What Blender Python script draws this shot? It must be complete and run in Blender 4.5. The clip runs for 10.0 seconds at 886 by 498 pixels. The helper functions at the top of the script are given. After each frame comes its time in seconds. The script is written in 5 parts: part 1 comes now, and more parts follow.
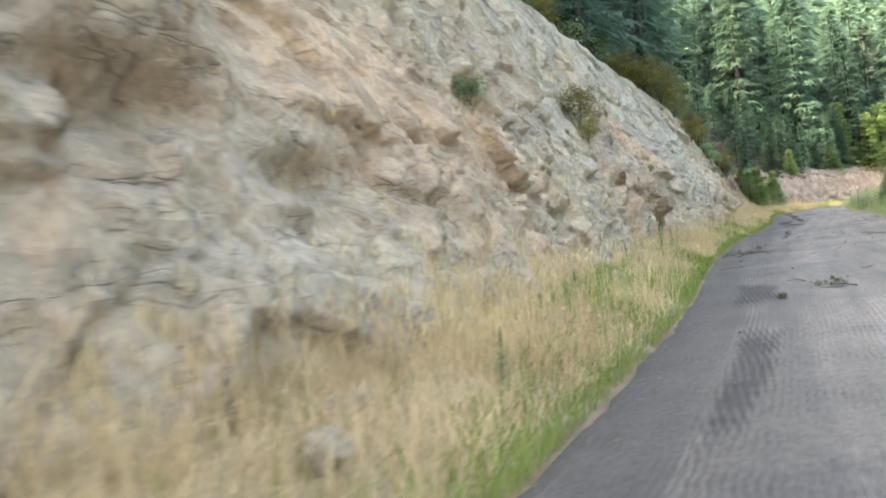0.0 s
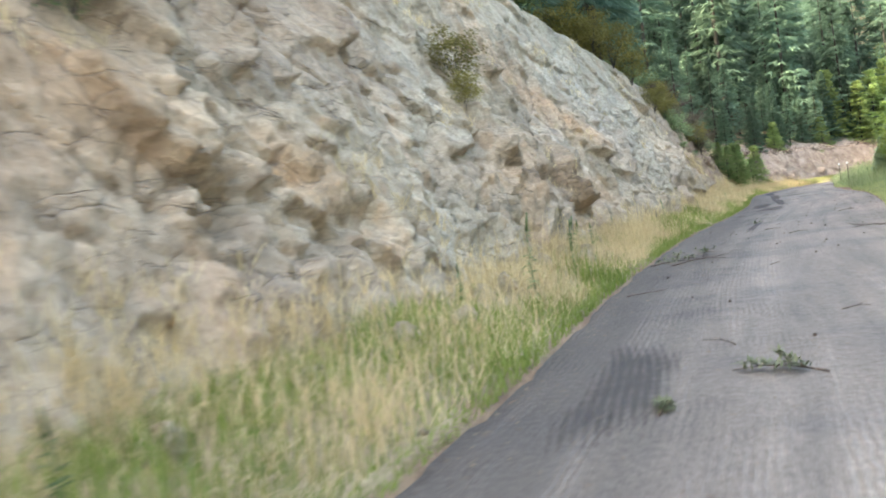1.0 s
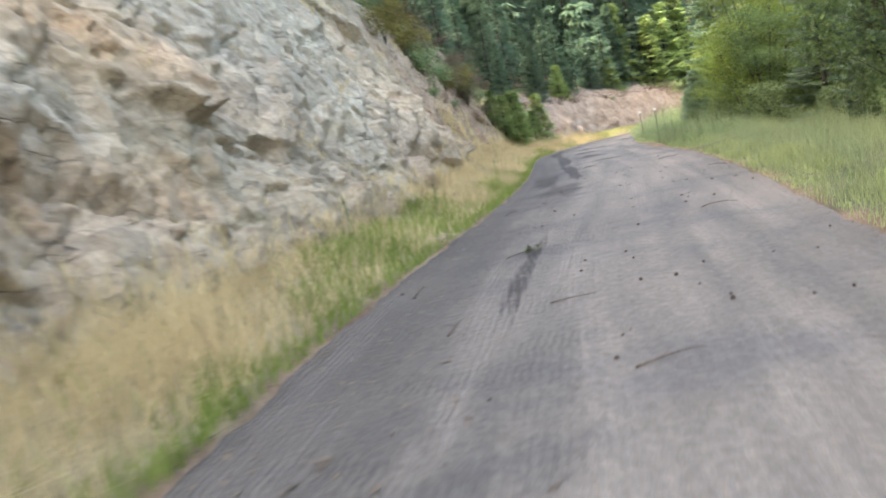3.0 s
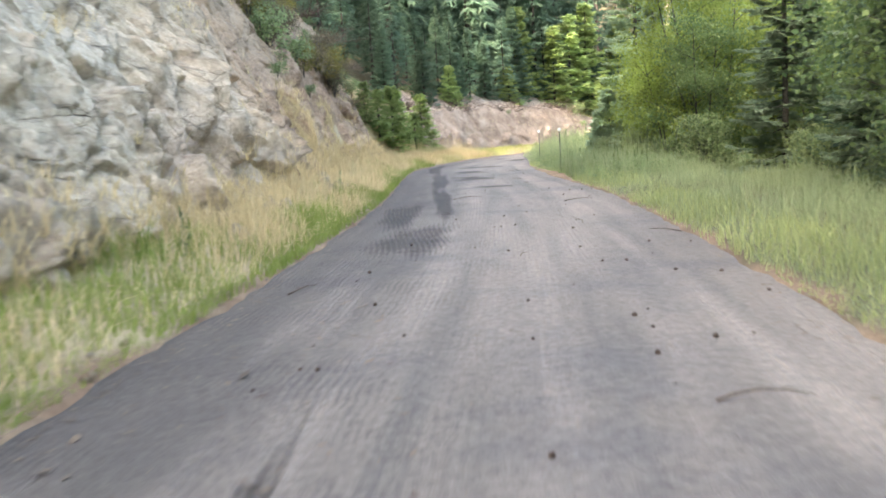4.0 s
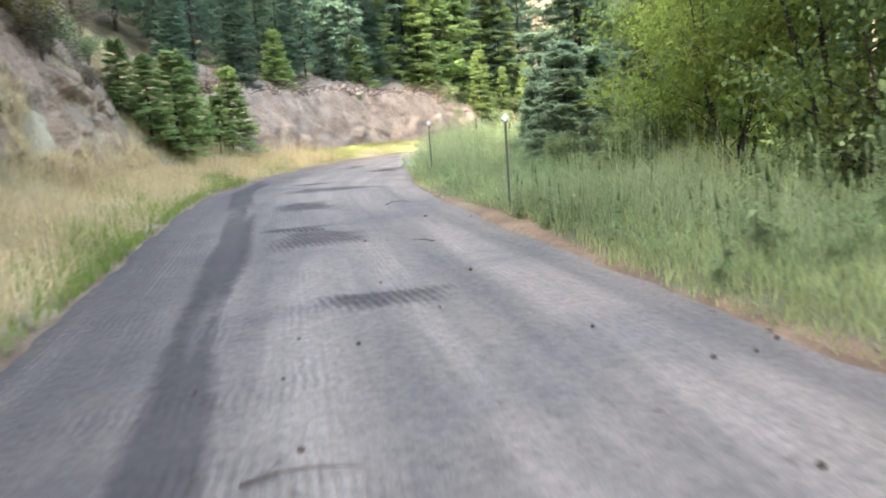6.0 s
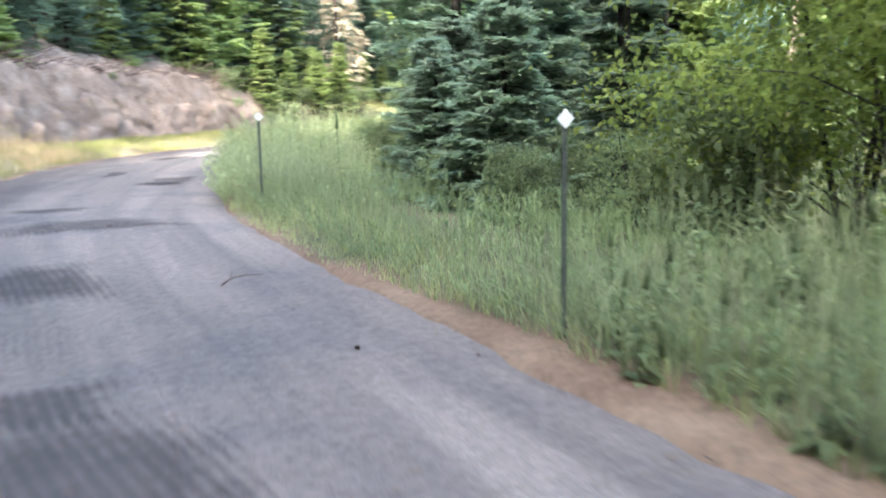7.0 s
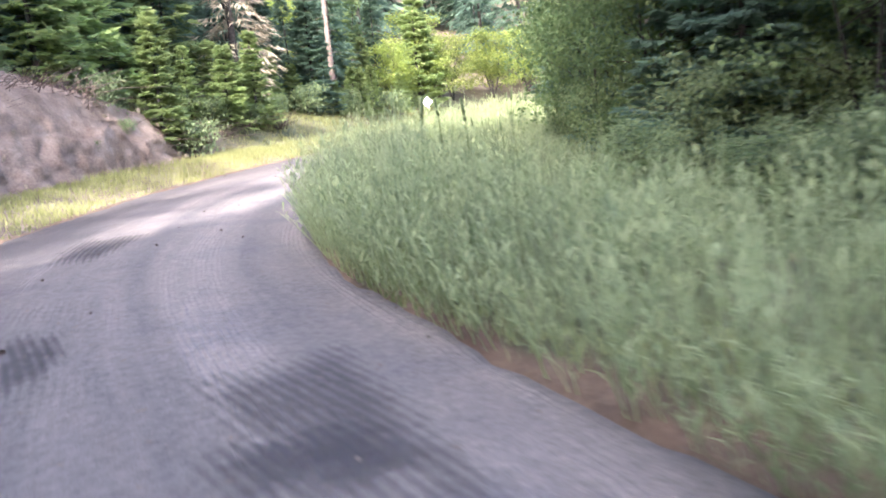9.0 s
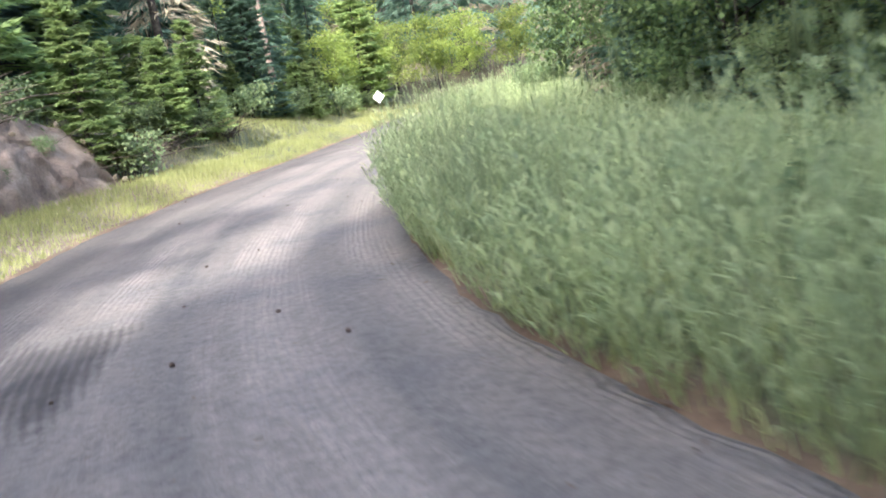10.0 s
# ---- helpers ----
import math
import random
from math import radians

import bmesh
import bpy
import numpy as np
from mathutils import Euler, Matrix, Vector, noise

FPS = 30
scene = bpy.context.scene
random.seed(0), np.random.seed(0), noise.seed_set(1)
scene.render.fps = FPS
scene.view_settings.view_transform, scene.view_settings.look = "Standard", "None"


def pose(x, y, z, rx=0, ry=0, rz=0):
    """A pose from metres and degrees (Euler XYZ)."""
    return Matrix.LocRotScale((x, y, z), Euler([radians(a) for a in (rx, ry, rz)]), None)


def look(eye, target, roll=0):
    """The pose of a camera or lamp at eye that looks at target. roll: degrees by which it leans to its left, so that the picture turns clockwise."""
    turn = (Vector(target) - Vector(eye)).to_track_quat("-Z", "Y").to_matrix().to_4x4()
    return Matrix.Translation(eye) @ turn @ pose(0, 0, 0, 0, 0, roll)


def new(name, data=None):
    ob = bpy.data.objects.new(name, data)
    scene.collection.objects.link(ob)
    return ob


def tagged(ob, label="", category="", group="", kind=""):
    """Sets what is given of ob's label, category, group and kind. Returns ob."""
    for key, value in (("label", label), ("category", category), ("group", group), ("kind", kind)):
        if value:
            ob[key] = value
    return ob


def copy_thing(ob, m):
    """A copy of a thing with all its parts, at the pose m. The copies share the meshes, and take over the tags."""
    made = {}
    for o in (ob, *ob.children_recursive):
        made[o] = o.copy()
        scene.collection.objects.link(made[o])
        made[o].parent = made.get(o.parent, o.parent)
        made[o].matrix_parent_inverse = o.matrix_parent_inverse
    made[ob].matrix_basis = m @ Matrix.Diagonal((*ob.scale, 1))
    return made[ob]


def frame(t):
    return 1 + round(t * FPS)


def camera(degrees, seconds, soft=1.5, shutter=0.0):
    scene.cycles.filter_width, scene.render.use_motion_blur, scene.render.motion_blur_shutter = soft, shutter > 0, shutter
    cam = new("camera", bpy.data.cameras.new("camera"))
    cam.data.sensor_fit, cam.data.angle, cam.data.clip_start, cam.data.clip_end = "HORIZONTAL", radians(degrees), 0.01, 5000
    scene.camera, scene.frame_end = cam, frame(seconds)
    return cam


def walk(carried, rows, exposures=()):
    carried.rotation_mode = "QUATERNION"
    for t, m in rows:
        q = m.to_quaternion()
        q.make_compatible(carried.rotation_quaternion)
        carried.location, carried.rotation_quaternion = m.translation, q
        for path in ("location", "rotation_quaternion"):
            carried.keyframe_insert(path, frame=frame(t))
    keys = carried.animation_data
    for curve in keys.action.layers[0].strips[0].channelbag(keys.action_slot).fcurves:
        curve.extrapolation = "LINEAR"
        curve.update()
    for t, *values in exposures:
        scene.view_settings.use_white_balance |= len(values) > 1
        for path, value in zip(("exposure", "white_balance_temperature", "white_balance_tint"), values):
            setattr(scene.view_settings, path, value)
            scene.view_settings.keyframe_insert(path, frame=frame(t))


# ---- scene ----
cam = camera(52.0, 10.0, soft=1.7, shutter=0.28)
PATH = [
    (0, (0.688, -1.32, 1.49), (0.531, 0.673, 1.457), -6.7),
    (0.5, (2.246, 2.54, 1.48), (2.083, 4.533, 1.416), -6.8),
    (1, (3.557, 6.041, 1.472), (3.407, 8.034, 1.399), -7.8),
    (1.5, (4.64, 9.546, 1.467), (4.563, 11.543, 1.377), -10.3),
    (2, (5.707, 13.498, 1.504), (5.735, 15.494, 1.384), -13.0),
    (2.5, (6.894, 17.695, 1.505), (7.027, 19.685, 1.352), -14.1),
    (3, (8.082, 21.85, 1.503), (8.343, 23.82, 1.28), -10.8),
    (3.2, (8.601, 23.526, 1.523), (8.943, 25.48, 1.272), -7.1),
    (4.3, (11.582, 31.926, 1.451), (12.114, 33.837, 1.195), -3.7),
    (4.5, (12.153, 33.667, 1.46), (12.686, 35.577, 1.201), -4.2),
    (5, (13.534, 37.904, 1.457), (14.117, 39.8, 1.195), -4.8),
    (5.2, (14.011, 39.355, 1.481), (14.629, 41.238, 1.211), -4.9),
    (6.3, (16.208, 47.093, 1.426), (17.154, 48.829, 1.129), -3.3),
    (6.5, (16.688, 48.654, 1.449), (17.718, 50.341, 1.145), -2.8),
    (7, (17.817, 52.429, 1.466), (19.106, 53.923, 1.143), -1.0),
    (7.5, (18.952, 56.305, 1.461), (20.472, 57.562, 1.129), -4.1),
    (8, (20.006, 59.799, 1.453), (21.525, 61.06, 1.13), -4.7),
    (8.5, (21.075, 62.844, 1.535), (22.588, 64.111, 1.21), -3.9),
    (9, (22.41, 65.947, 1.459), (23.958, 67.17, 1.13), -5.7),
    (9.5, (23.833, 68.626, 1.388), (25.43, 69.781, 1.048), -9.3),
    (10, (25.436, 71.149, 1.368), (27.079, 72.232, 1.014), -10.0),
]
walk(cam, [(t, look(eye, target, roll)) for t, eye, target, roll in PATH],
     exposures=[(0.0, 3.5, 7500, 2), (1.2, 3.58, 7500, 4), (2.5, 3.53, 7700, 6), (4.0, 3.8, 7600, 6), (5.0, 3.74, 7500, 5), (6.4, 3.75, 6900, 5), (7.0, 3.7, 6450, 9), (7.6, 3.8, 6050, 18), (8.5, 3.45, 6050, 19), (9.0, 3.15, 5950, 20), (9.5, 2.92, 5950, 13), (10.0, 2.62, 5850, 9)])

# ---- light: open shade under a clear sky, the sun behind the wooded hill ----
SUN_FROM = Vector((-0.95, -0.31, 0.0)).normalized()
SUN_HIGH = radians(38)
world = bpy.data.worlds.new("sky")
scene.world = world
world.use_nodes = True
wn = world.node_tree.nodes
sky = wn.new("ShaderNodeTexSky")
sky.sky_type = "NISHITA"
sky.sun_disc = False
sky.sun_elevation = SUN_HIGH
sky.sun_rotation = math.atan2(SUN_FROM.x, SUN_FROM.y)
sky.air_density, sky.dust_density, sky.ozone_density = 1.0, 6.0, 1.0
world.node_tree.links.new(sky.outputs[0], wn["Background"].inputs[0])
wn["Background"].inputs[1].default_value = 0.15
lamp = bpy.data.lights.new("sun", "SUN")
lamp.energy, lamp.angle, lamp.color = 1.8, radians(0.6), (1.0, 0.93, 0.82)
sun = new("sun", lamp)
sun.matrix_world = look(SUN_FROM * 100 * math.cos(SUN_HIGH) + Vector((0, 0, 100 * math.sin(SUN_HIGH))), (0, 0, 0))

# ---- the line of the road ----
ROAD_LINE = [(-9, -36), (-3.6, -18.2), (1.1, -2.9), (5.2, 10.5), (7.6, 19.8), (10.7, 30.2), (13.95, 39.1), (17.0, 48.3),
             (21.0, 62.3), (23.1, 67.1), (27.6, 74.4), (33.4, 79.6), (40.1, 83.6), (47, 86.7), (55, 90.6), (66.5, 96), (79, 98), (95, 96), (125, 86)]
HALF = 2.45


def right_half(s):
    """The road narrows on its right before the bend."""
    return np.interp(s, [40, 54, 62, 80, 90, 100], [2.5, 2.4, 2.1, 2.05, 2.25, 2.4])


def bare(s):
    """Width of the strip of needle litter along the right edge."""
    return np.interp(s, [58, 60.5, 63, 66, 71, 73, 75.5, 78], [0, 0.28, 0.32, 0.03, 0.03, 0.22, 0.22, 0.0])


def spline(points, n=40):
    p = np.array(points, float)
    q = np.vstack([2 * p[0] - p[1], p, 2 * p[-1] - p[-2]])
    u = (np.arange(n) / n)[:, None]
    out = []
    for a, b, c, d in zip(q[:-3], q[1:-2], q[2:-1], q[3:]):
        out.append(0.5 * (2 * b + (c - a) * u + (2 * a - 5 * b + 4 * c - d) * u ** 2 + (3 * b - a - 3 * c + d) * u ** 3))
    return np.vstack(out + [p[-1:]])


LINE = spline(ROAD_LINE)
ALONG = np.r_[0, np.cumsum(np.hypot(*np.diff(LINE, axis=0).T))]
ALONG -= ALONG[80]
HEAD = np.gradient(LINE, axis=0)
HEAD /= np.hypot(*HEAD.T)[:, None]


def on_road(s, d):
    """World x, y of places s metres along the road and d metres to the right of its middle."""
    s, d = np.asarray(s, float), np.asarray(d, float)
    x, y = np.interp(s, ALONG, LINE[:, 0]), np.interp(s, ALONG, LINE[:, 1])
    hx, hy = np.interp(s, ALONG, HEAD[:, 0]), np.interp(s, ALONG, HEAD[:, 1])
    n = np.hypot(hx, hy)
    return x + d * hy / n, y - d * hx / n


def from_road(x, y):
    """s and d of world places."""
    x, y = np.ravel(np.asarray(x, float)), np.ravel(np.asarray(y, float))
    s, d = np.empty_like(x), np.empty_like(x)
    coarse = slice(None, None, 4)
    lx, ly, ls, lh = LINE[coarse, 0], LINE[coarse, 1], ALONG[coarse], HEAD[coarse]
    for a in range(0, len(x), 20000):
        b = slice(a, a + 20000)
        i = ((x[b, None] - lx) ** 2 + (y[b, None] - ly) ** 2).argmin(1)
        vx, vy = x[b] - lx[i], y[b] - ly[i]
        s[b] = ls[i] + vx * lh[i, 0] + vy * lh[i, 1]
        side = vx * lh[i, 1] - vy * lh[i, 0]
        d[b] = np.sign(side) * np.hypot(vx, vy)
    return s, d


# ---- the lie of the land ----
def smooth(a, b, v):
    u = np.clip((v - a) / (b - a), 0, 1)
    return u * u * (3 - 2 * u)


def bank_top(s):
    return np.interp(s, [-40, 30, 35, 42, 50, 55, 61, 66, 71, 74, 77.5, 83, 95, 100, 106, 118, 130], [9, 9, 8.4, 7.5, 6.9, 6.7, 6.7, 7.0, 6.8, 5.4, 3.0, 2.7, 2.5, 1.5, 0.9, 0.7, 0.6])


def bank_steep(s):
    return np.interp(s, [-40, 52, 57, 63, 70, 74, 78, 83, 95, 105, 130], [2.25, 2.25, 2.15, 2.3, 2.45, 1.95, 1.2, 1.7, 1.6, 0.8, 0.6])


def hill_slope(s):
    return np.interp(s, [-40, 55, 75, 90, 110, 130], [0.75, 0.72, 0.6, 0.5, 0.36, 0.32])


def rough(x, y, k):
    return (np.sin(x * 0.9 * k + 1.3 * np.sin(y * 0.7 * k)) + np.sin(y * 1.1 * k + 2.1 + 1.1 * np.sin(x * 0.8 * k))) * 0.5


def land(s, d, x, y):
    left, right = -d - HALF, d - right_half(s)
    z = np.full_like(s, -0.07)
    # verge, cut bank and hillside
    verge = 0.02 + 0.3 * smooth(0.1, 1.7, left)
    rise = np.maximum(left - np.interp(s, [58, 62, 76, 79, 82, 100, 104], [2.5, 2.3, 2.1, 2.0, 2.7, 2.7, 1.9]), 0) * bank_steep(s)
    top = bank_top(s) - 0.25
    over = np.maximum(rise - top, 0) / bank_steep(s)
    hill = np.minimum(over * hill_slope(s), 60 + 0.05 * over)
    up = verge + np.minimum(rise, top) + hill + 0.25 * rough(x, y, 0.8) * smooth(3.5, 8, left)
    # grassy shoulder, low ground and the far side of the valley
    low = np.interp(s, [20, 60, 72, 82, 130], [-1.3, -1.2, -0.5, 0.15, 0.1])
    down = 0.02 + 0.12 * smooth(0.1, 1.2, right) + (low - 0.14) * smooth(2.6, 7.5, right)
    down = down + 0.3 * np.maximum(right - 45, 0) ** 1.0 * smooth(40, 60, right) + 0.12 * rough(x, y, 0.9) * smooth(3, 8, right)
    down = np.minimum(down, 48 + 0.02 * right)
    z = np.where(left > 0.0, up, z)
    return np.where(right > 0.0, down, z)


def height(x, y):
    s, d = from_road(x, y)
    return land(s, d, np.ravel(np.asarray(x, float)), np.ravel(np.asarray(y, float)))


# ---- materials ----
def material(name, rough_=0.9):
    m = bpy.data.materials.new(name)
    m.use_nodes = True
    t = m.node_tree
    b = t.nodes["Principled BSDF"]
    b.inputs["Roughness"].default_value = rough_
    b.inputs["Specular IOR Level"].default_value = 0.3
    return m, t, b


def node(t, kind, **values):
    n = t.nodes.new(kind)
    for k, v in values.items():
        n.inputs[k.replace("_", " ")].default_value = v
    return n


def noise_tex(t, scale, detail=6.0, rough_=0.6, coord=None, distort=0.0):
    n = node(t, "ShaderNodeTexNoise", Scale=scale, Detail=detail, Roughness=rough_, Distortion=distort)
    if coord:
        t.links.new(coord, n.inputs["Vector"])
    return n.outputs["Fac"]


def ramp(t, fac, stops):
    n = t.nodes.new("ShaderNodeValToRGB")
    e = n.color_ramp.elements
    while len(e) < len(stops):
        e.new(0.5)
    for el, (at, c) in zip(e, stops):
        el.position, el.color = at, (*c, 1) if len(c) == 3 else c
    t.links.new(fac, n.inputs[0])
    return n.outputs[0]


def mix(t, fac, a, b, how="MIX"):
    n = t.nodes.new("ShaderNodeMix")
    n.data_type, n.blend_type = "RGBA", how
    for sock, v in ((n.inputs[0], fac), (n.inputs[6], a), (n.inputs[7], b)):
        if isinstance(v, bpy.types.NodeSocket):
            t.links.new(v, sock)
        else:
            sock.default_value = v if isinstance(v, (int, float)) else (*v, 1)
    return n.outputs[2]


def bump(t, b, fac, strength, distance):
    n = node(t, "ShaderNodeBump", Strength=strength, Distance=distance)
    t.links.new(fac, n.inputs["Height"])
    t.links.new(n.outputs[0], b.inputs["Normal"])


def gray(v):
    return (v, v, v)


def place_of(t):
    return t.nodes.new("ShaderNodeTexCoord").outputs["Object"]


def make_rock():
    m, t, b = material("weathered_rock", 0.88)
    at = place_of(t)
    big = noise_tex(t, 0.42, 5, 0.6, at, 0.6)
    mid = noise_tex(t, 1.7, 7, 0.65, at, 0.4)
    fine = noise_tex(t, 11.0, 8, 0.7, at)
    c = ramp(t, big, [(0.30, (0.27, 0.205, 0.145)), (0.42, (0.39, 0.32, 0.235)), (0.52, (0.45, 0.385, 0.285)), (0.62, (0.50, 0.37, 0.25)), (0.75, (0.45, 0.38, 0.28))])
    c = mix(t, ramp(t, mid, [(0.42, gray(0)), (0.62, gray(0.75))]), c, (0.45, 0.395, 0.30))
    c = mix(t, ramp(t, mid, [(0.30, gray(0.7)), (0.42, gray(0))]), c, (0.35, 0.26, 0.19))
    for key, colour, lo in (("iron", (0.58, 0.37, 0.21), 0.3), ("pale", (0.55, 0.505, 0.42), 0.3), ("earth", (0.33, 0.225, 0.155), 0.12), ("shaded_loam", (0.19, 0.125, 0.09), 0.34)):
        at_ = t.nodes.new("ShaderNodeAttribute")
        at_.attribute_name = key
        add = node(t, "ShaderNodeMath")
        add.operation = "MULTIPLY"
        t.links.new(at_.outputs["Fac"], add.inputs[0])
        t.links.new(ramp(t, mid, [(lo, gray(0.65 if key == "earth" else 0.4)), (0.62, gray(1.0))]), add.inputs[1])
        c = mix(t, add.outputs[0], c, colour)
    c = mix(t, 0.55, c, ramp(t, fine, [(0.3, gray(0.6)), (0.5, gray(1.0)), (0.72, gray(1.4))]), "MULTIPLY")
    t.links.new(c, b.inputs["Base Color"])
    # broken facets: every cell of two sizes tilts its own way
    warp = node(t, "ShaderNodeVectorMath")
    warp.operation = "MULTIPLY_ADD"
    nz = node(t, "ShaderNodeTexNoise", Scale=1.6, Detail=3.0)
    t.links.new(at, nz.inputs["Vector"])
    t.links.new(nz.outputs["Color"], warp.inputs[0])
    warp.inputs[1].default_value = (0.25, 0.25, 0.25)
    t.links.new(at, warp.inputs[2])
    tall = None
    for size, much, turn in ((2.3, 0.26, 0.35), (5.2, 0.13, -0.3), (12.0, 0.07, 0.5)):
        stretch = t.nodes.new("ShaderNodeMapping")
        stretch.inputs["Scale"].default_value = (size * 0.8, size * 0.8, size * 1.3)
        stretch.inputs["Rotation"].default_value = (turn, turn * 0.6, 0)
        t.links.new(warp.outputs[0], stretch.inputs[0])
        cell = node(t, "ShaderNodeTexVoronoi", Scale=1.0)
        t.links.new(stretch.outputs[0], cell.inputs["Vector"])
        o, l, d_ = (t.nodes.new("ShaderNodeVectorMath") for _ in range(3))
        o.operation, l.operation, d_.operation = "SUBTRACT", "SUBTRACT", "DOT_PRODUCT"
        t.links.new(stretch.outputs[0], o.inputs[0])
        t.links.new(cell.outputs["Position"], o.inputs[1])
        t.links.new(cell.outputs["Color"], l.inputs[0])
        l.inputs[1].default_value = (0.5, 0.5, 0.5)
        t.links.new(o.outputs[0], d_.inputs[0])
        t.links.new(l.outputs[0], d_.inputs[1])
        total = node(t, "ShaderNodeMath")
        total.operation = "MULTIPLY_ADD"
        t.links.new(d_.outputs["Value"], total.inputs[0])
        total.inputs[1].default_value = much
        if tall:
            t.links.new(tall, total.inputs[2])
        else:
            total.inputs[2].default_value = 0.0
        tall = total.outputs[0]
        c = mix(t, 0.55 if size < 3 else 0.22, c, ramp(t, cell.outputs["Color"], [(0.1, gray(0.62)), (0.9, gray(1.22))]), "MULTIPLY")
    # crack lines: grooves, with the shade of their depth put into the colour
    for size, wide_, deep in ((0.8, 0.010, 0.08), (1.7, 0.013, 0.06), (3.6, 0.018, 0.03)):
        stretch = t.nodes.new("ShaderNodeMapping")
        stretch.inputs["Scale"].default_value = (size * 0.7, size * 0.7, size * 1.5)
        stretch.inputs["Rotation"].default_value = (0.3 - 0.2 * size, 0.1 + 0.25 * size, 0)
        t.links.new(warp.outputs[0], stretch.inputs[0])
        crack = node(t, "ShaderNodeTexVoronoi", Scale=1.0)
        crack.feature = "DISTANCE_TO_EDGE"
        t.links.new(stretch.outputs[0], crack.inputs["Vector"])
        line = ramp(t, crack.outputs["Distance"], [(0.0, gray(1)), (wide_ * 1.6, gray(0))])
        here = mix(t, ramp(t, mid, [(0.42, gray(0.0)), (0.60, gray(0.62))]), (0, 0, 0), line)
        c = mix(t, here, c, (0.17, 0.14, 0.115))
        cut = node(t, "ShaderNodeMath")
        cut.operation = "MULTIPLY_ADD"
        t.links.new(here, cut.inputs[0])
        cut.inputs[1].default_value = -deep
        t.links.new(tall, cut.inputs[2])
        tall = cut.outputs[0]
    t.links.new(c, b.inputs["Base Color"])
    grainy = node(t, "ShaderNodeMath")
    grainy.operation = "MULTIPLY_ADD"
    t.links.new(fine, grainy.inputs[0])
    grainy.inputs[1].default_value = 0.09
    t.links.new(tall, grainy.inputs[2])
    bump(t, b, grainy.outputs[0], 1.0, 0.5)
    return m


def make_road():
    m, t, b = material("weathered_chip_seal", 0.9)
    at = place_of(t)
    uv = t.nodes.new("ShaderNodeUVMap").outputs[0]
    streak = t.nodes.new("ShaderNodeMapping")
    streak.inputs["Scale"].default_value = (0.12, 1.6, 1)
    t.links.new(uv, streak.inputs[0])
    wear = noise_tex(t, 1.0, 5, 0.6, streak.outputs[0], 0.3)
    blot = noise_tex(t, 0.5, 6, 0.65, at)
    grit = noise_tex(t, 90.0, 3, 0.7, at)
    grit2 = noise_tex(t, 14.0, 6, 0.75, at)
    c = ramp(t, wear, [(0.30, (0.136, 0.124, 0.116)), (0.5, (0.198, 0.172, 0.153)), (0.7, (0.252, 0.216, 0.188))])
    c = mix(t, ramp(t, blot, [(0.36, gray(0.55)), (0.5, gray(0.0))]), c, (0.11, 0.105, 0.11))
    sep = t.nodes.new("ShaderNodeSeparateXYZ")
    t.links.new(uv, sep.inputs[0])
    wob = node(t, "ShaderNodeMath")
    wob.operation = "MULTIPLY_ADD"
    t.links.new(blot, wob.inputs[0])
    wob.inputs[1].default_value = 1.3
    t.links.new(sep.outputs[1], wob.inputs[2])
    rng_ = node(t, "ShaderNodeMapRange", From_Min=-2.6, From_Max=14.0)
    t.links.new(wob.outputs[0], rng_.inputs[0])
    edge = ramp(t, rng_.outputs[0], [(0.0, gray(0.85)), (0.09, gray(0.65)), (0.17, gray(0.0))])
    c = mix(t, edge, c, (0.075, 0.065, 0.061))
    rake = node(t, "ShaderNodeTexWave", Scale=5.2, Distortion=5.0, Detail=4.0)
    rake.inputs["Detail Scale"].default_value = 0.6
    rake.bands_direction = "Y"
    t.links.new(uv, rake.inputs["Vector"])
    lane = ramp(t, rng_.outputs[0], [(0.02, gray(1.0)), (0.15, gray(0.75)), (0.22, gray(0.06))])
    some = mix(t, lane, (0, 0, 0), ramp(t, noise_tex(t, 0.9, 4, 0.6, at), [(0.48, gray(0)), (0.62, gray(1))]))
    groove = mix(t, some, (0, 0, 0), ramp(t, rake.outputs["Fac"], [(0.25, gray(0.42)), (0.6, gray(0))]))
    c = mix(t, groove, c, (0.05, 0.046, 0.046))
    c = mix(t, 0.65, c, ramp(t, grit2, [(0.3, gray(0.5)), (0.7, gray(1.4))]), "MULTIPLY")
    c = mix(t, 0.5, c, ramp(t, grit, [(0.3, gray(0.4)), (0.7, gray(1.5))]), "MULTIPLY")
    t.links.new(c, b.inputs["Base Color"])
    wave = node(t, "ShaderNodeTexWave", Scale=5.2, Distortion=5.0, Detail=4.0)
    wave.bands_direction = "Y"
    t.links.new(uv, wave.inputs["Vector"])
    worn = mix(t, ramp(t, wear, [(0.48, gray(0)), (0.62, gray(0.6))]), grit, wave.outputs["Fac"])
    bump(t, b, worn, 0.8, 0.02)
    return m


def make_soil(name, a, b_, c_, scale=1.2, relief=0.05):
    m, t, b = material(name, 0.95)
    at = place_of(t)
    c = ramp(t, noise_tex(t, scale, 7, 0.65, at, 0.3), [(0.32, a), (0.5, b_), (0.68, c_)])
    fine = noise_tex(t, 16, 8, 0.75, at)
    c = mix(t, 0.6, c, ramp(t, fine, [(0.3, gray(0.4)), (0.7, gray(1.4))]), "MULTIPLY")
    t.links.new(c, b.inputs["Base Color"])
    bump(t, b, fine, 0.8, relief)
    return m


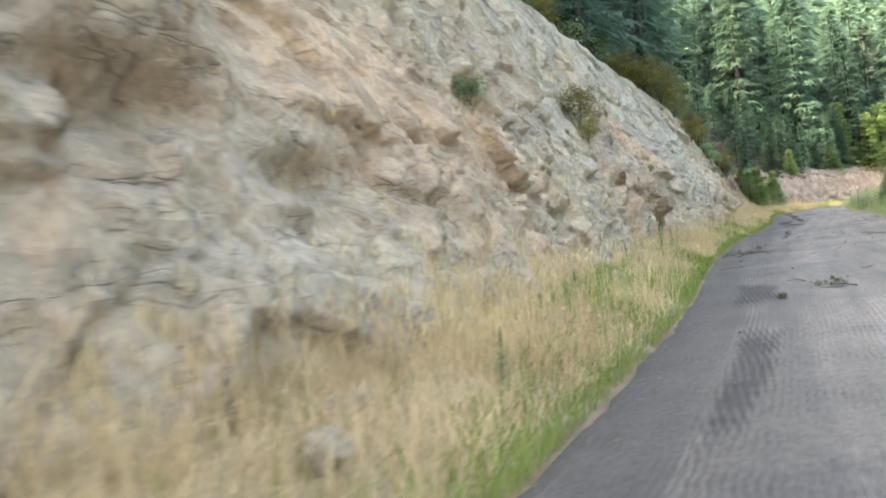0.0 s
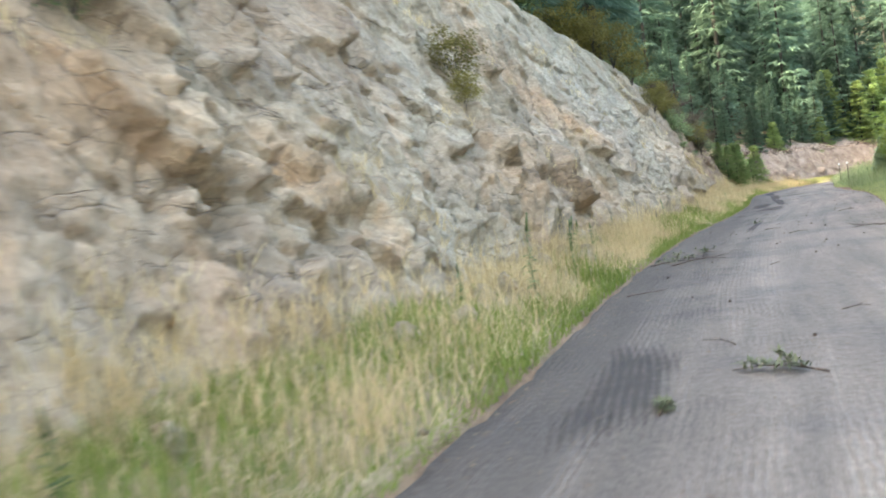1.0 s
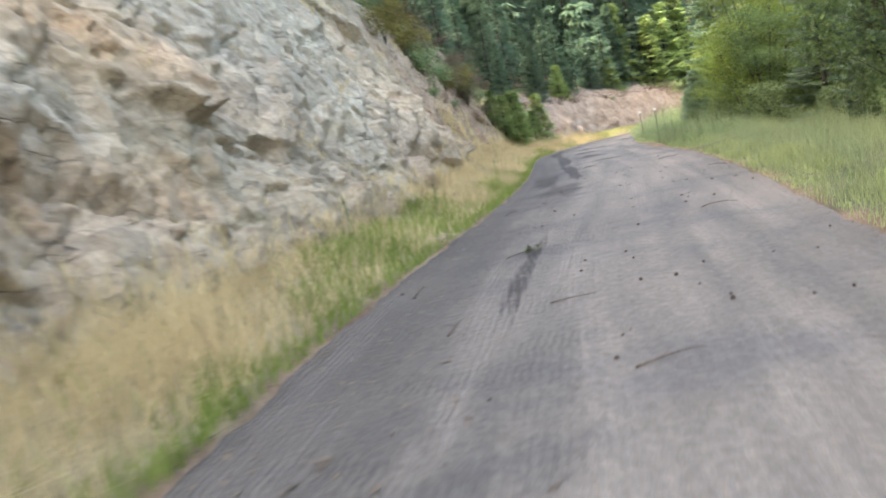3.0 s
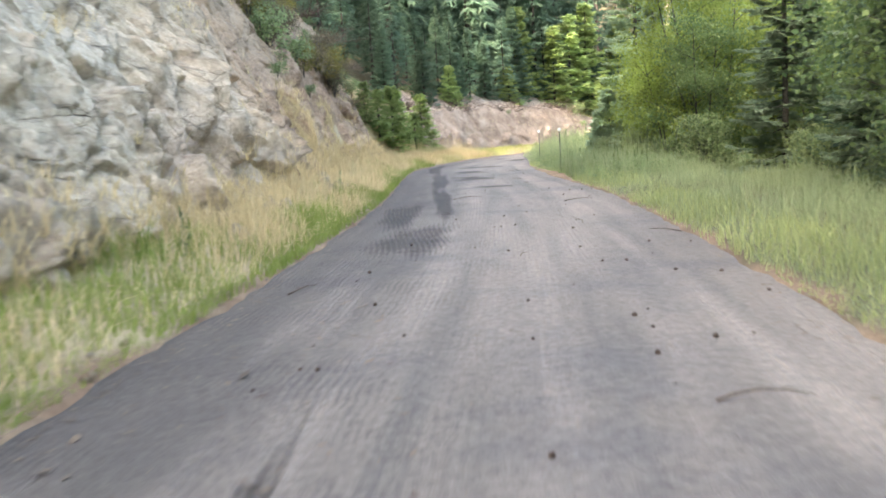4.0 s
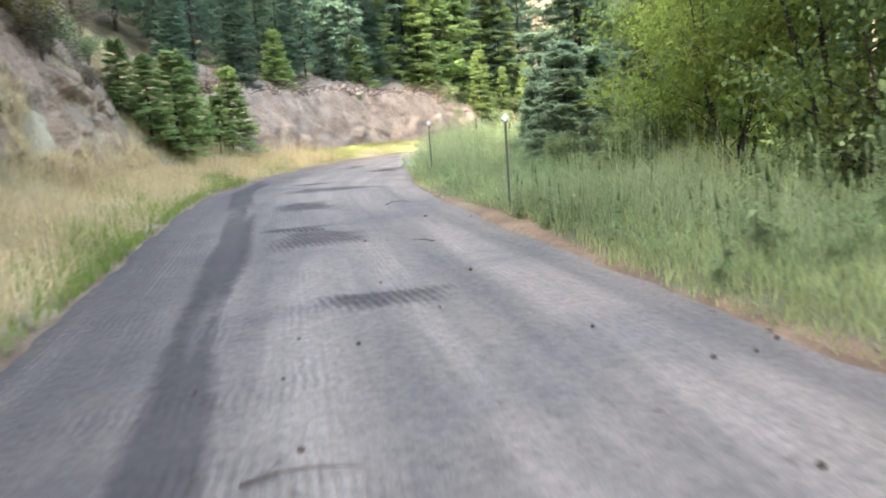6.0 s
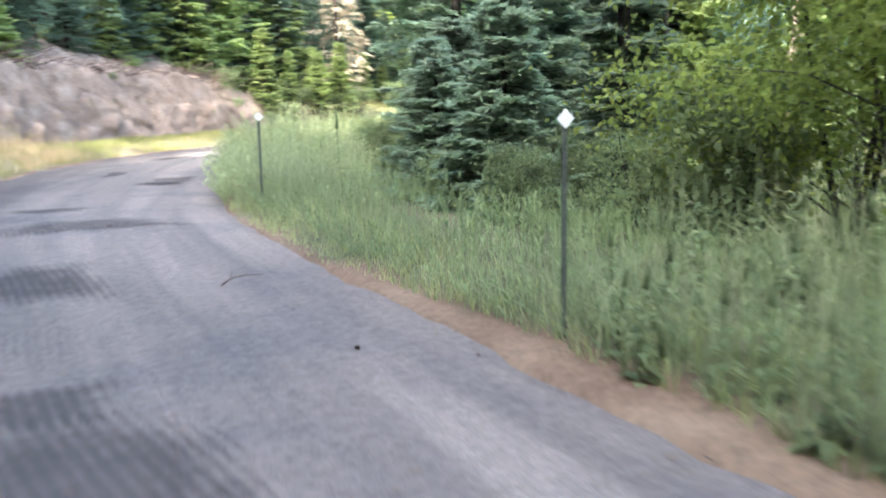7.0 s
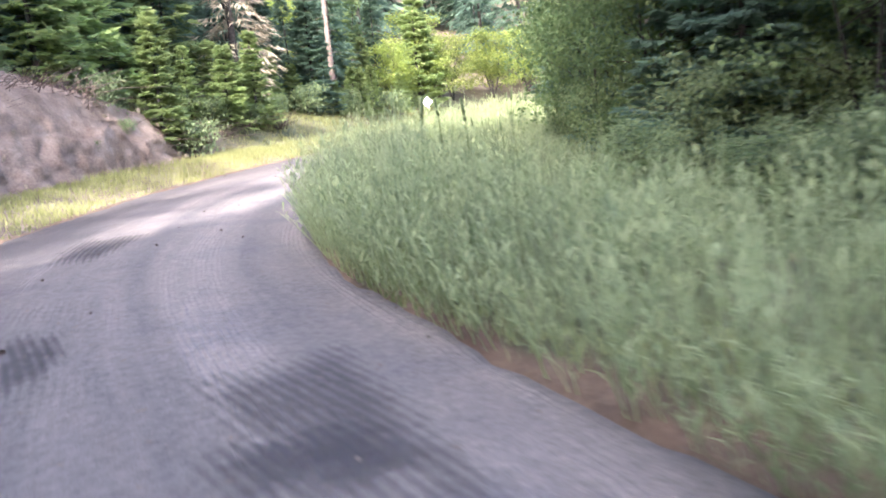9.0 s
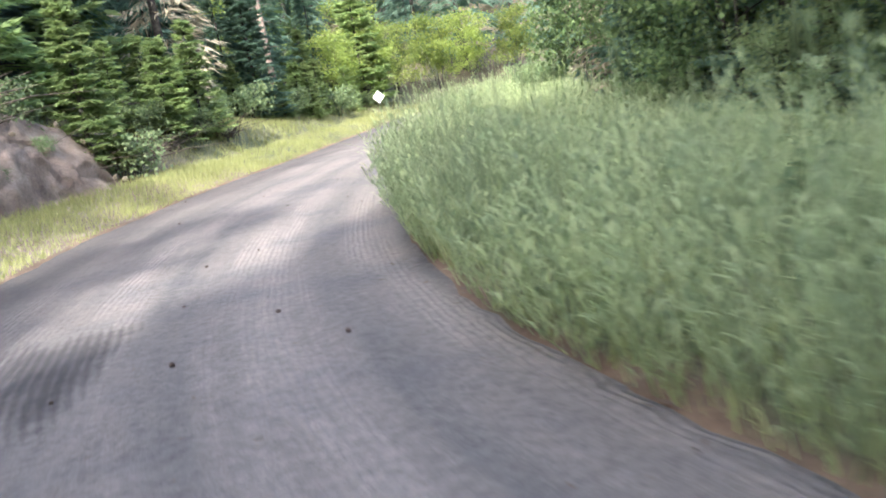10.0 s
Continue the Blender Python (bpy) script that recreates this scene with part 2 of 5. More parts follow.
def make_leaf(name, dark, light, through_=0.35, scale=0.5):
    """Leaves, needles and blades: each one varies a little, light passes through in part."""
    m, t, b = material(name, 0.7)
    b.inputs["Specular IOR Level"].default_value = 0.2
    geo = t.nodes.new("ShaderNodeNewGeometry")
    info = t.nodes.new("ShaderNodeObjectInfo")
    c = mix(t, geo.outputs["Random Per Island"], dark, light)
    n = noise_tex(t, scale, 3, 0.5, place_of(t))
    c = mix(t, ramp(t, n, [(0.35, gray(0)), (0.65, gray(0.6))]), c, tuple(v * 1.25 for v in light))
    hsv = node(t, "ShaderNodeHueSaturation")
    vary = node(t, "ShaderNodeMapRange", To_Min=0.75, To_Max=1.2)
    t.links.new(info.outputs["Random"], vary.inputs[0])
    t.links.new(vary.outputs[0], hsv.inputs["Value"])
    t.links.new(c, hsv.inputs["Color"])
    c = hsv.outputs[0]
    t.links.new(c, b.inputs["Base Color"])
    tr = t.nodes.new("ShaderNodeBsdfTranslucent")
    t.links.new(c, tr.inputs[0])
    mx = t.nodes.new("ShaderNodeMixShader")
    mx.inputs[0].default_value = through_
    t.links.new(b.outputs[0], mx.inputs[1])
    t.links.new(tr.outputs[0], mx.inputs[2])
    t.links.new(mx.outputs[0], t.nodes["Material Output"].inputs[0])
    return m


def make_plain(name, colour, rough_=0.6, metal=0.0, vary=0.25, scale=20):
    m, t, b = material(name, rough_)
    n = noise_tex(t, scale, 5, 0.6, place_of(t))
    c = mix(t, ramp(t, n, [(0.35, gray(0)), (0.65, gray(1))]), tuple(v * (1 - vary) for v in colour), tuple(v * (1 + vary) for v in colour))
    t.links.new(c, b.inputs["Base Color"])
    b.inputs["Metallic"].default_value = metal
    bump(t, b, n, 0.2, 0.01)
    return m


ROCK = make_rock()
ROAD = make_road()


def make_tar():
    m = make_soil("dark_tar_patch", (0.06, 0.057, 0.06), (0.09, 0.084, 0.088), (0.14, 0.125, 0.128), 3)
    t = m.node_tree
    uv = t.nodes.new("ShaderNodeUVMap").outputs[0]
    sep = t.nodes.new("ShaderNodeSeparateXYZ")
    t.links.new(uv, sep.inputs[0])
    turn = node(t, "ShaderNodeMath")
    turn.operation = "SINE"
    t.links.new(sep.outputs[1], turn.inputs[0])
    rib = node(t, "ShaderNodeMath")
    rib.operation = "MULTIPLY_ADD"
    t.links.new(turn.outputs[0], rib.inputs[0])
    rib.inputs[1].default_value = 0.11
    t.links.new(sep.outputs[0], rib.inputs[2])
    add = node(t, "ShaderNodeMath")
    add.operation = "ADD"
    t.links.new(rib.outputs[0], add.inputs[0])
    t.links.new(noise_tex(t, 2.6, 8, 0.78, place_of(t)), add.inputs[1])
    fac = ramp(t, add.outputs[0], [(0.54, gray(0)), (1.1, gray(0.52))])
    mx, clear = t.nodes.new("ShaderNodeMixShader"), t.nodes.new("ShaderNodeBsdfTransparent")
    t.links.new(fac, mx.inputs[0])
    t.links.new(clear.outputs[0], mx.inputs[1])
    t.links.new(t.nodes["Principled BSDF"].outputs[0], mx.inputs[2])
    t.links.new(mx.outputs[0], t.nodes["Material Output"].inputs[0])
    return m


TAR = make_tar()
DIRT = make_soil("pale_eroded_soil", (0.215, 0.163, 0.128), (0.325, 0.252, 0.203), (0.45, 0.368, 0.305), 1.3, 0.2)


def make_ground():
    m, t, b = material("valley_ground", 0.95)
    at = place_of(t)
    big = noise_tex(t, 0.8, 7, 0.65, at, 0.3)
    fine = noise_tex(t, 16, 8, 0.75, at)
    c = ramp(t, big, [(0.32, (0.06, 0.055, 0.03)), (0.5, (0.11, 0.09, 0.055)), (0.68, (0.17, 0.135, 0.09))])
    for key, lo, mid, hi in (("meadow", (0.075, 0.085, 0.04), (0.12, 0.125, 0.065), (0.18, 0.17, 0.10)), ("hay", (0.22, 0.175, 0.11), (0.32, 0.26, 0.165), (0.42, 0.35, 0.23)),
                             ("soil", (0.16, 0.12, 0.09), (0.24, 0.185, 0.145), (0.31, 0.25, 0.20)),
                             ("litter", (0.14, 0.09, 0.06), (0.22, 0.15, 0.10), (0.30, 0.22, 0.15))):
        zone = t.nodes.new("ShaderNodeAttribute")
        zone.attribute_name = key
        c = mix(t, zone.outputs["Fac"], c, ramp(t, big, [(0.32, lo), (0.5, mid), (0.68, hi)]))
    c = mix(t, 0.6, c, ramp(t, fine, [(0.3, gray(0.4)), (0.7, gray(1.4))]), "MULTIPLY")
    t.links.new(c, b.inputs["Base Color"])
    bump(t, b, fine, 0.7, 0.05)
    return m


FLOOR = make_ground()
FIR = make_leaf("fir_needles", (0.088, 0.15, 0.108), (0.158, 0.235, 0.16), 0.62)
FIR_BLUE = make_leaf("spruce_needles", (0.085, 0.148, 0.11), (0.15, 0.222, 0.16), 0.62)
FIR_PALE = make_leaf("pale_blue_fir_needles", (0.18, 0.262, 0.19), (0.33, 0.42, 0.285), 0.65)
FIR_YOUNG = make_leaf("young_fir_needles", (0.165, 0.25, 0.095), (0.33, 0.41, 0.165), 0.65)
LEAF = make_leaf("broad_leaves", (0.125, 0.185, 0.045), (0.30, 0.36, 0.095), 0.62)
LEAF_MID = make_leaf("dull_broad_leaves", (0.07, 0.13, 0.055), (0.175, 0.235, 0.095), 0.45)
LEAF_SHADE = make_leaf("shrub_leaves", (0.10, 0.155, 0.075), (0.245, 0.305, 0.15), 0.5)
LEAF_GOLD = make_leaf("turning_leaves", (0.13, 0.13, 0.04), (0.24, 0.20, 0.06), 0.4)
LEAF_BROWN = make_leaf("withered_brush_leaves", (0.075, 0.065, 0.045), (0.20, 0.165, 0.105), 0.3)
DEAD = make_leaf("dead_twigs", (0.20, 0.17, 0.12), (0.42, 0.375, 0.27), 0.3)
STREWN = make_leaf("strewn_bark_bits", (0.05, 0.04, 0.035), (0.20, 0.15, 0.11), 0.1)
GRASS = make_leaf("green_grass", (0.125, 0.19, 0.045), (0.27, 0.325, 0.09), 0.45, 0.35)
HAY = make_leaf("dry_grass", (0.46, 0.36, 0.19), (0.74, 0.60, 0.36), 0.4, 0.35)
OLD_HAY = make_leaf("withered_grass_blades", (0.33, 0.245, 0.14), (0.53, 0.41, 0.26), 0.35, 0.35)
SHOULDER = make_leaf("shoulder_grass_blades", (0.19, 0.24, 0.095), (0.37, 0.40, 0.19), 0.45, 0.35)
WILTED = make_leaf("wilted_needles", (0.085, 0.10, 0.06), (0.17, 0.18, 0.11), 0.2)
BANK_GRASS = make_leaf("dry_green_grass", (0.17, 0.19, 0.07), (0.33, 0.335, 0.14), 0.4, 0.35)
REED = make_leaf("pale_reed_grass", (0.225, 0.285, 0.145), (0.42, 0.48, 0.27), 0.45, 0.35)
TALL_GRASS = make_leaf("tall_grass_leaves", (0.21, 0.265, 0.12), (0.40, 0.455, 0.24), 0.5, 0.35)
BARK = make_plain("grey_brown_bark", (0.062, 0.056, 0.05), 0.95, 0, 0.5, 9)
SNAG = make_plain("bare_dead_wood", (0.22, 0.17, 0.14), 0.9, 0, 0.35, 9)
STICK = make_plain("dead_branch_bark", (0.10, 0.075, 0.06), 0.95, 0, 0.4, 30)
POST = make_plain("dark_steel_post", (0.08, 0.095, 0.08), 0.55, 0.4, 0.3, 30)
PLATE = make_plain("white_reflector", (0.72, 0.75, 0.74), 0.4, 0, 0.05, 30)
CONE = make_plain("dark_cone_scales", (0.085, 0.062, 0.05), 0.95, 0, 0.4, 60)


# ---- mesh helpers ----
def mesh_of(name, verts, faces, mat, flat=True):
    """A mesh from arrays: verts (n, 3), faces (m, 3 or 4)."""
    me = bpy.data.meshes.new(name)
    v, f = np.asarray(verts, np.float32).reshape(-1, 3), np.asarray(faces, np.int32)
    me.vertices.add(len(v))
    me.vertices.foreach_set("co", v.ravel())
    k = f.shape[1]
    me.loops.add(f.size)
    me.loops.foreach_set("vertex_index", f.ravel())
    me.polygons.add(len(f))
    me.polygons.foreach_set("loop_start", np.arange(0, f.size, k, dtype=np.int32))
    if not flat:
        me.polygons.foreach_set("use_smooth", np.ones(len(f), bool))
    me.update(calc_edges=True)
    me.validate()
    me.materials.append(mat)
    return me


def put(name, me, parent=None, label=""):
    ob = new(name, me)
    if parent:
        ob.parent = parent
    if label:
        ob["label"] = label
    return ob


def part(name, bm, mat, parent, label=""):
    me = bpy.data.meshes.new(name)
    bm.to_mesh(me)
    bm.free()
    me.materials.append(mat)
    return put(name, me, parent, label)


def grid_faces(rows, cols):
    i = np.arange((rows - 1) * cols).reshape(rows - 1, cols)[:, :-1].ravel()
    return np.stack([i, i + 1, i + cols + 1, i + cols], 1)


def uv_metres(me, uv):
    layer = me.uv_layers.new(name="UVMap")
    idx = np.empty(len(me.loops), np.int32)
    me.loops.foreach_get("vertex_index", idx)
    layer.data.foreach_set("uv", np.asarray(uv, np.float32)[idx].ravel())


def unit(v):
    return v / np.maximum(np.linalg.norm(v, axis=-1, keepdims=True), 1e-9)


def kites(at, way, side, long, wide, sag=0.0):
    """Leaf-shaped quads."""
    mid = at + way * (long * 0.45)[:, None]
    tip = at + way * long[:, None]
    tip[:, 2] -= sag * long
    v = np.stack([at, mid + side * wide[:, None], tip, mid - side * wide[:, None]], 1)
    return v.reshape(-1, 3), np.arange(len(at) * 4).reshape(-1, 4)


def spikes(at, way, side, long, wide, sag=0.0):
    """Narrow pointed sprays, one triangle each."""
    tip = at + way * long[:, None]
    tip[:, 2] -= sag * long
    v = np.stack([at - side * wide[:, None], at + side * wide[:, None], tip], 1)
    return v.reshape(-1, 3), np.arange(len(at) * 3).reshape(-1, 3)


def tube(points, radii, sides=7):
    """A tapered bent rod through points."""
    p = np.array(points, float)
    t = unit(np.gradient(p, axis=0))
    ref = np.where(np.abs(t[:, 2:3]) > 0.9, [[1.0, 0, 0]], [[0, 0, 1.0]])
    u = unit(np.cross(t, ref))
    w = np.cross(t, u)
    a = np.linspace(0, 2 * np.pi, sides, endpoint=False)
    ring = np.cos(a)[None, :, None] * u[:, None] + np.sin(a)[None, :, None] * w[:, None]
    v = (p[:, None] + ring * np.array(radii, float)[:, None, None]).reshape(-1, 3)
    f = []
    for r in range(len(p) - 1):
        for k in range(sides):
            f.append((r * sides + k, r * sides + (k + 1) % sides, (r + 1) * sides + (k + 1) % sides, (r + 1) * sides + k))
    v = np.vstack([v, p[:1], p[-1:]])
    n = len(p) * sides
    for k in range(sides):
        f.append((n, n, (k + 1) % sides, k))
        f.append((n + 1, n + 1, n - sides + k, n - sides + (k + 1) % sides))
    return v, np.array(f)


def join(pieces):
    vs, fs, n = [], [], 0
    for v, f in pieces:
        vs.append(v)
        fs.append(np.asarray(f) + n)
        n += len(v)
    return np.vstack(vs), np.vstack(fs)


def clean_tube(name, pieces, mat, flat=False):
    v, f = join(pieces)
    me = bpy.data.meshes.new(name)
    me.from_pydata(v.tolist(), [], [tuple(dict.fromkeys(q)) for q in f.tolist()])
    me.materials.append(mat)
    if not flat:
        me.polygons.foreach_set("use_smooth", np.ones(len(me.polygons), bool))
    return me


# ---- ground ----
def spread(lo, hi, fine_lo, fine_hi, step, grow=1.16):
    """Even steps in the middle, growing ones outside."""
    mid = list(np.arange(fine_lo, fine_hi + step, step))
    w, v = step, fine_lo
    while v > lo:
        w *= grow
        v -= w
        mid.insert(0, v)
    w, v = step, mid[-1]
    while v < hi:
        w *= grow
        v += w
        mid.append(v)
    return np.array(mid)


def build_ground():
    gx, gy = spread(-1800, 1800, -14, 92, 0.6), spread(-1800, 1800, -22, 118, 0.6)
    x, y = np.meshgrid(gx, gy)
    x, y = x.ravel(), y.ravel()
    s, d = from_road(x, y)
    z = land(s, d, x, y)
    left, right = -d - HALF, d - right_half(s)
    z = z - 0.12 * (1 - smooth(0.7, 1.5, np.maximum(left, right)))
    me = mesh_of("ground", np.stack([x, y, z], 1), grid_faces(len(gy), len(gx)), FLOOR, False)
    zones = {"litter": 1 - smooth(0.25, 0.75, np.maximum(left, right)),
             "hay": smooth(0.3, 0.8, left) * (1 - smooth(0, 1.2, left - np.where(s > 58, 4.0, 3.0))) * (1 - smooth(80, 86, s)),
             "meadow": smooth(0.2, 0.7, right) * (1 - smooth(0, 4, right - np.interp(s, [50, 56, 74, 78], [5, 60, 60, 5]))),
             "soil": smooth(0.3, 0.8, left) * (1 - smooth(2.2, 4.0, left)) * smooth(80, 86, s) * (1 - smooth(98, 104, s))}
    zones["meadow"] = np.maximum(zones["meadow"], smooth(0.3, 0.8, left) * (1 - smooth(2.5, 5.0, left)) * smooth(98, 104, s))
    for key, v in zones.items():
        me.attributes.new(key, "FLOAT", "POINT").data.foreach_set("value", v.astype(np.float32))
    tagged(put("ground", me), "wooded valley ground with dry soil, litter and grass", "ground", kind="structure")


build_ground()


def build_road():
    s = np.arange(-36, 165, 0.3)
    d = np.array([-1.03, -1.0, -0.93, -0.8, -0.6, -0.4, -0.2, 0, 0.2, 0.4, 0.6, 0.8, 0.93, 1.0, 1.03]) * HALF
    ss, dd = np.meshgrid(s, d, indexing="ij")
    ragged = 0.035 * np.sin(ss * 1.7 + np.sign(dd)) + 0.03 * np.sin(ss * 4.3 + 2 * np.sign(dd)) + 0.025 * np.sin(ss * 9.1)
    dr = np.where(np.abs(dd) > 0.97 * HALF, dd + ragged, dd)
    dr = np.where(dd > 0, dr * right_half(ss) / HALF, dr)
    x, y = on_road(ss.ravel(), dr.ravel())
    z = 0.02 - 0.025 * (dd.ravel() / HALF) ** 2 + 0.012 * rough(x, y, 1.3)
    z = np.where(np.abs(dd.ravel()) > 1.02 * HALF, -0.06, z)
    me = mesh_of("road", np.stack([x, y, z], 1), grid_faces(len(s), len(d))[:, ::-1], ROAD, False)
    uv_metres(me, np.stack([ss.ravel(), dd.ravel()], 1))
    return tagged(put("road", me), "narrow weathered grey chip-seal road with ragged edges", "road", kind="structure")


road = build_road()


def build_verge(side, label):
    """The strip of litter and soil between the road and the grass."""
    s, e = np.arange(-30, 150, 0.25), np.array([-0.35, -0.12, -0.04, 0.03, 0.1, 0.18, 0.28, 0.42, 0.6, 0.85, 1.15, 1.45, 1.7])
    ss, ee = (v.ravel() for v in np.meshgrid(s, e, indexing="ij"))
    dd = np.where(side > 0, right_half(ss) + ee, -HALF - ee)
    x, y = on_road(ss, dd)
    z = np.where(ee > 0, np.maximum(land(ss, dd, x, y), -0.02) + 0.004, -0.05) + 0.012 * rough(x, y, 3.0) * smooth(0.05, 0.3, ee)
    z = z - 0.02 * (1 - smooth(0.0, 0.15, ee)) - 0.18 * smooth(1.3, 1.6, ee)
    me = mesh_of("verge", np.stack([x, y, z], 1), grid_faces(len(s), len(e))[:, ::side], FLOOR, False)
    far = ee - bare(ss) * (side > 0) + 0.09 * np.sin(ss * 1.9 + side) + 0.06 * np.sin(ss * 4.7)
    grown = smooth(0.05, 0.24, far)
    zones = {"litter": 1 - grown, "hay": grown * (side < 0) * (1 - smooth(80, 86, ss)), "meadow": grown * ((side > 0) + (side < 0) * smooth(98, 104, ss)), "soil": grown * (side < 0) * smooth(80, 86, ss) * (1 - smooth(98, 104, ss))}
    for key, v in zones.items():
        me.attributes.new(key, "FLOAT", "POINT").data.foreach_set("value", v.astype(np.float32))
    tagged(put("verge", me), label, "verge", kind="structure")


build_verge(-1, "verge of brown litter and dry soil below the rock")
build_verge(1, "verge of brown needle litter beside the grass shoulder")


# ---- rock face and cut bank ----
def cells(p, size, seed, sharp=300.0):
    """Jittered cells: the offset and tilt of each broken block, and how near a place lies to a crack between two."""
    r = np.random.default_rng(seed)
    k = 61
    jit, val, tilt = r.random((k, k, 2)), r.random((k, k)), r.normal(0, 1, (k, k, 2))
    q = p / size
    base = np.floor(q).astype(int)
    total, out = np.full(len(p), 1e-30), np.zeros(len(p))
    first, second = np.full(len(p), 9.0), np.full(len(p), 9.0)
    for i in (-1, 0, 1):
        for j in (-1, 0, 1):
            c = base + (i, j)
            a, b = c[:, 0] % k, c[:, 1] % k
            off = q - (c + jit[a, b])
            dist = (off ** 2).sum(1)
            second = np.where(dist < first, first, np.minimum(second, dist))
            first = np.minimum(first, dist)
            w = np.exp(-sharp * dist)
            out += w * (0.7 * (val[a, b] - 0.5) + 0.85 * (off * tilt[a, b]).sum(1))
            total += w
    return out / total, np.exp(-(((np.sqrt(second) - np.sqrt(first)) * size / 0.065) ** 2))


def waves(p, scale, seed, octaves=4):
    out = np.empty(len(p))
    for n, (a, b) in enumerate(p.tolist()):
        out[n] = noise.fractal((a * scale + seed, b * scale, seed * 1.7), 1.0, 2.0, octaves)
    return out


FACES = {}


def build_face(name, s0, s1, step, foot, tall, blocks, mat, label, bulges, sink, category, cap=1.6, stains_and_shade={}):
    s = np.arange(s0, s1, step)
    q = np.linspace(-0.05, 1.25, int(tall / step / 0.95))
    ss, qq = np.meshgrid(s, q, indexing="ij")
    ss, qq = ss.ravel(), qq.ravel()
    top, k = bank_top(ss), bank_steep(ss)
    rise = np.minimum(qq, 1.0) * top
    left = foot + rise / k + np.maximum(qq - 1, 0) * 10
    z = 0.12 + rise + np.maximum(qq - 1, 0) * 10 * hill_slope(ss)
    p = np.stack([ss, z], 1)
    joints = [np.array([[math.cos(a), math.sin(a)], [-math.sin(a), math.cos(a)]]) * (w, h) for a, w, h in ((0.3, 0.8, 1.25), (-0.55, 0.85, 1.2), (0.75, 0.75, 1.3), (0.15, 0.7, 1.4))]
    out = 0.0
    warp = np.stack([waves(p, 1.1, 3.1, 3), waves(p, 1.1, 7.7, 3)], 1) * 0.2
    broken = smooth(-0.15, 0.35, waves(p, 0.6, 21.7, 2))
    calm = smooth(54, 60, ss) * (ss < 78)
    for (size, amp, seed), joint in zip(blocks, joints):
        block, crack = cells(p @ joint + warp * 0.7 * min(1.0, size), size, seed, 280.0)
        deep = 0.17 * (0.3 + 0.7 * broken) if size > 1 else 0.035 * broken
        out = out + (amp * block - deep * crack) * (1 - (0.1 if size > 1 else 0.35) * calm)
    # ledges along the bedding and along a steep joint, each of its own depth
    for dip, gap, much, seed in ((0.22, 0.95, 0.20, 31.0), (-1.0, 1.5, 0.24, 47.0)):
        lie = (z * math.cos(dip) + ss * math.sin(dip)) / gap + 0.55 * waves(p, 0.45, seed, 3)
        own = np.sin(np.floor(lie) * 12.9898 + seed) * 0.5 + 0.5
        gap_in = smooth(-0.1, 0.3, waves(p, 0.35, seed + 9, 2))
        out = out + much * own * gap_in * (lie - np.floor(lie) - 0.5) * (1 - 0.2 * calm)
    out = out + 0.26 * waves(p, 0.22, 11.3, 3) + 0.025 * waves(p, 3.4, 5.9, 4)
    out = out * (1 - 0.4 * (1 - smooth(9, 16, ss)))
    for bs, bz, rs, rz, amp in bulges:
        out = out + amp * np.exp(-(((ss - bs) / rs) ** 2 + ((z - bz) / rz) ** 2) ** 1.5)
    out = out * np.clip(1.3 - qq, 0, 1) - sink(ss) * 1.3
    out = np.where(qq < 0.03, np.minimum(out, 0.15), out)
    slant = np.hypot(1, k)
    left = left - out * k / slant
    z = z + out * 0.55 / slant - np.maximum(qq - 1.0, 0) * cap
    x, y = on_road(ss, -left - HALF)
    FACES[name] = (ss, qq, x, y, z)
    me = mesh_of(name, np.stack([x, y, z], 1), grid_faces(len(s), len(q))[:, ::-1], mat, True)
    for key, spots_ in stains_and_shade.items():
        v = np.zeros(len(ss))
        for cs, cz, rs, rz, dip, much in spots_:
            v = np.maximum(v, much * np.exp(-((ss - cs) / rs) ** 2 - ((z - cz + dip * (ss - cs)) / rz) ** 2))
        me.attributes.new(key, "FLOAT", "POINT").data.foreach_set("value", v.astype(np.float32))
    return tagged(put(name, me), label, category, kind="structure")


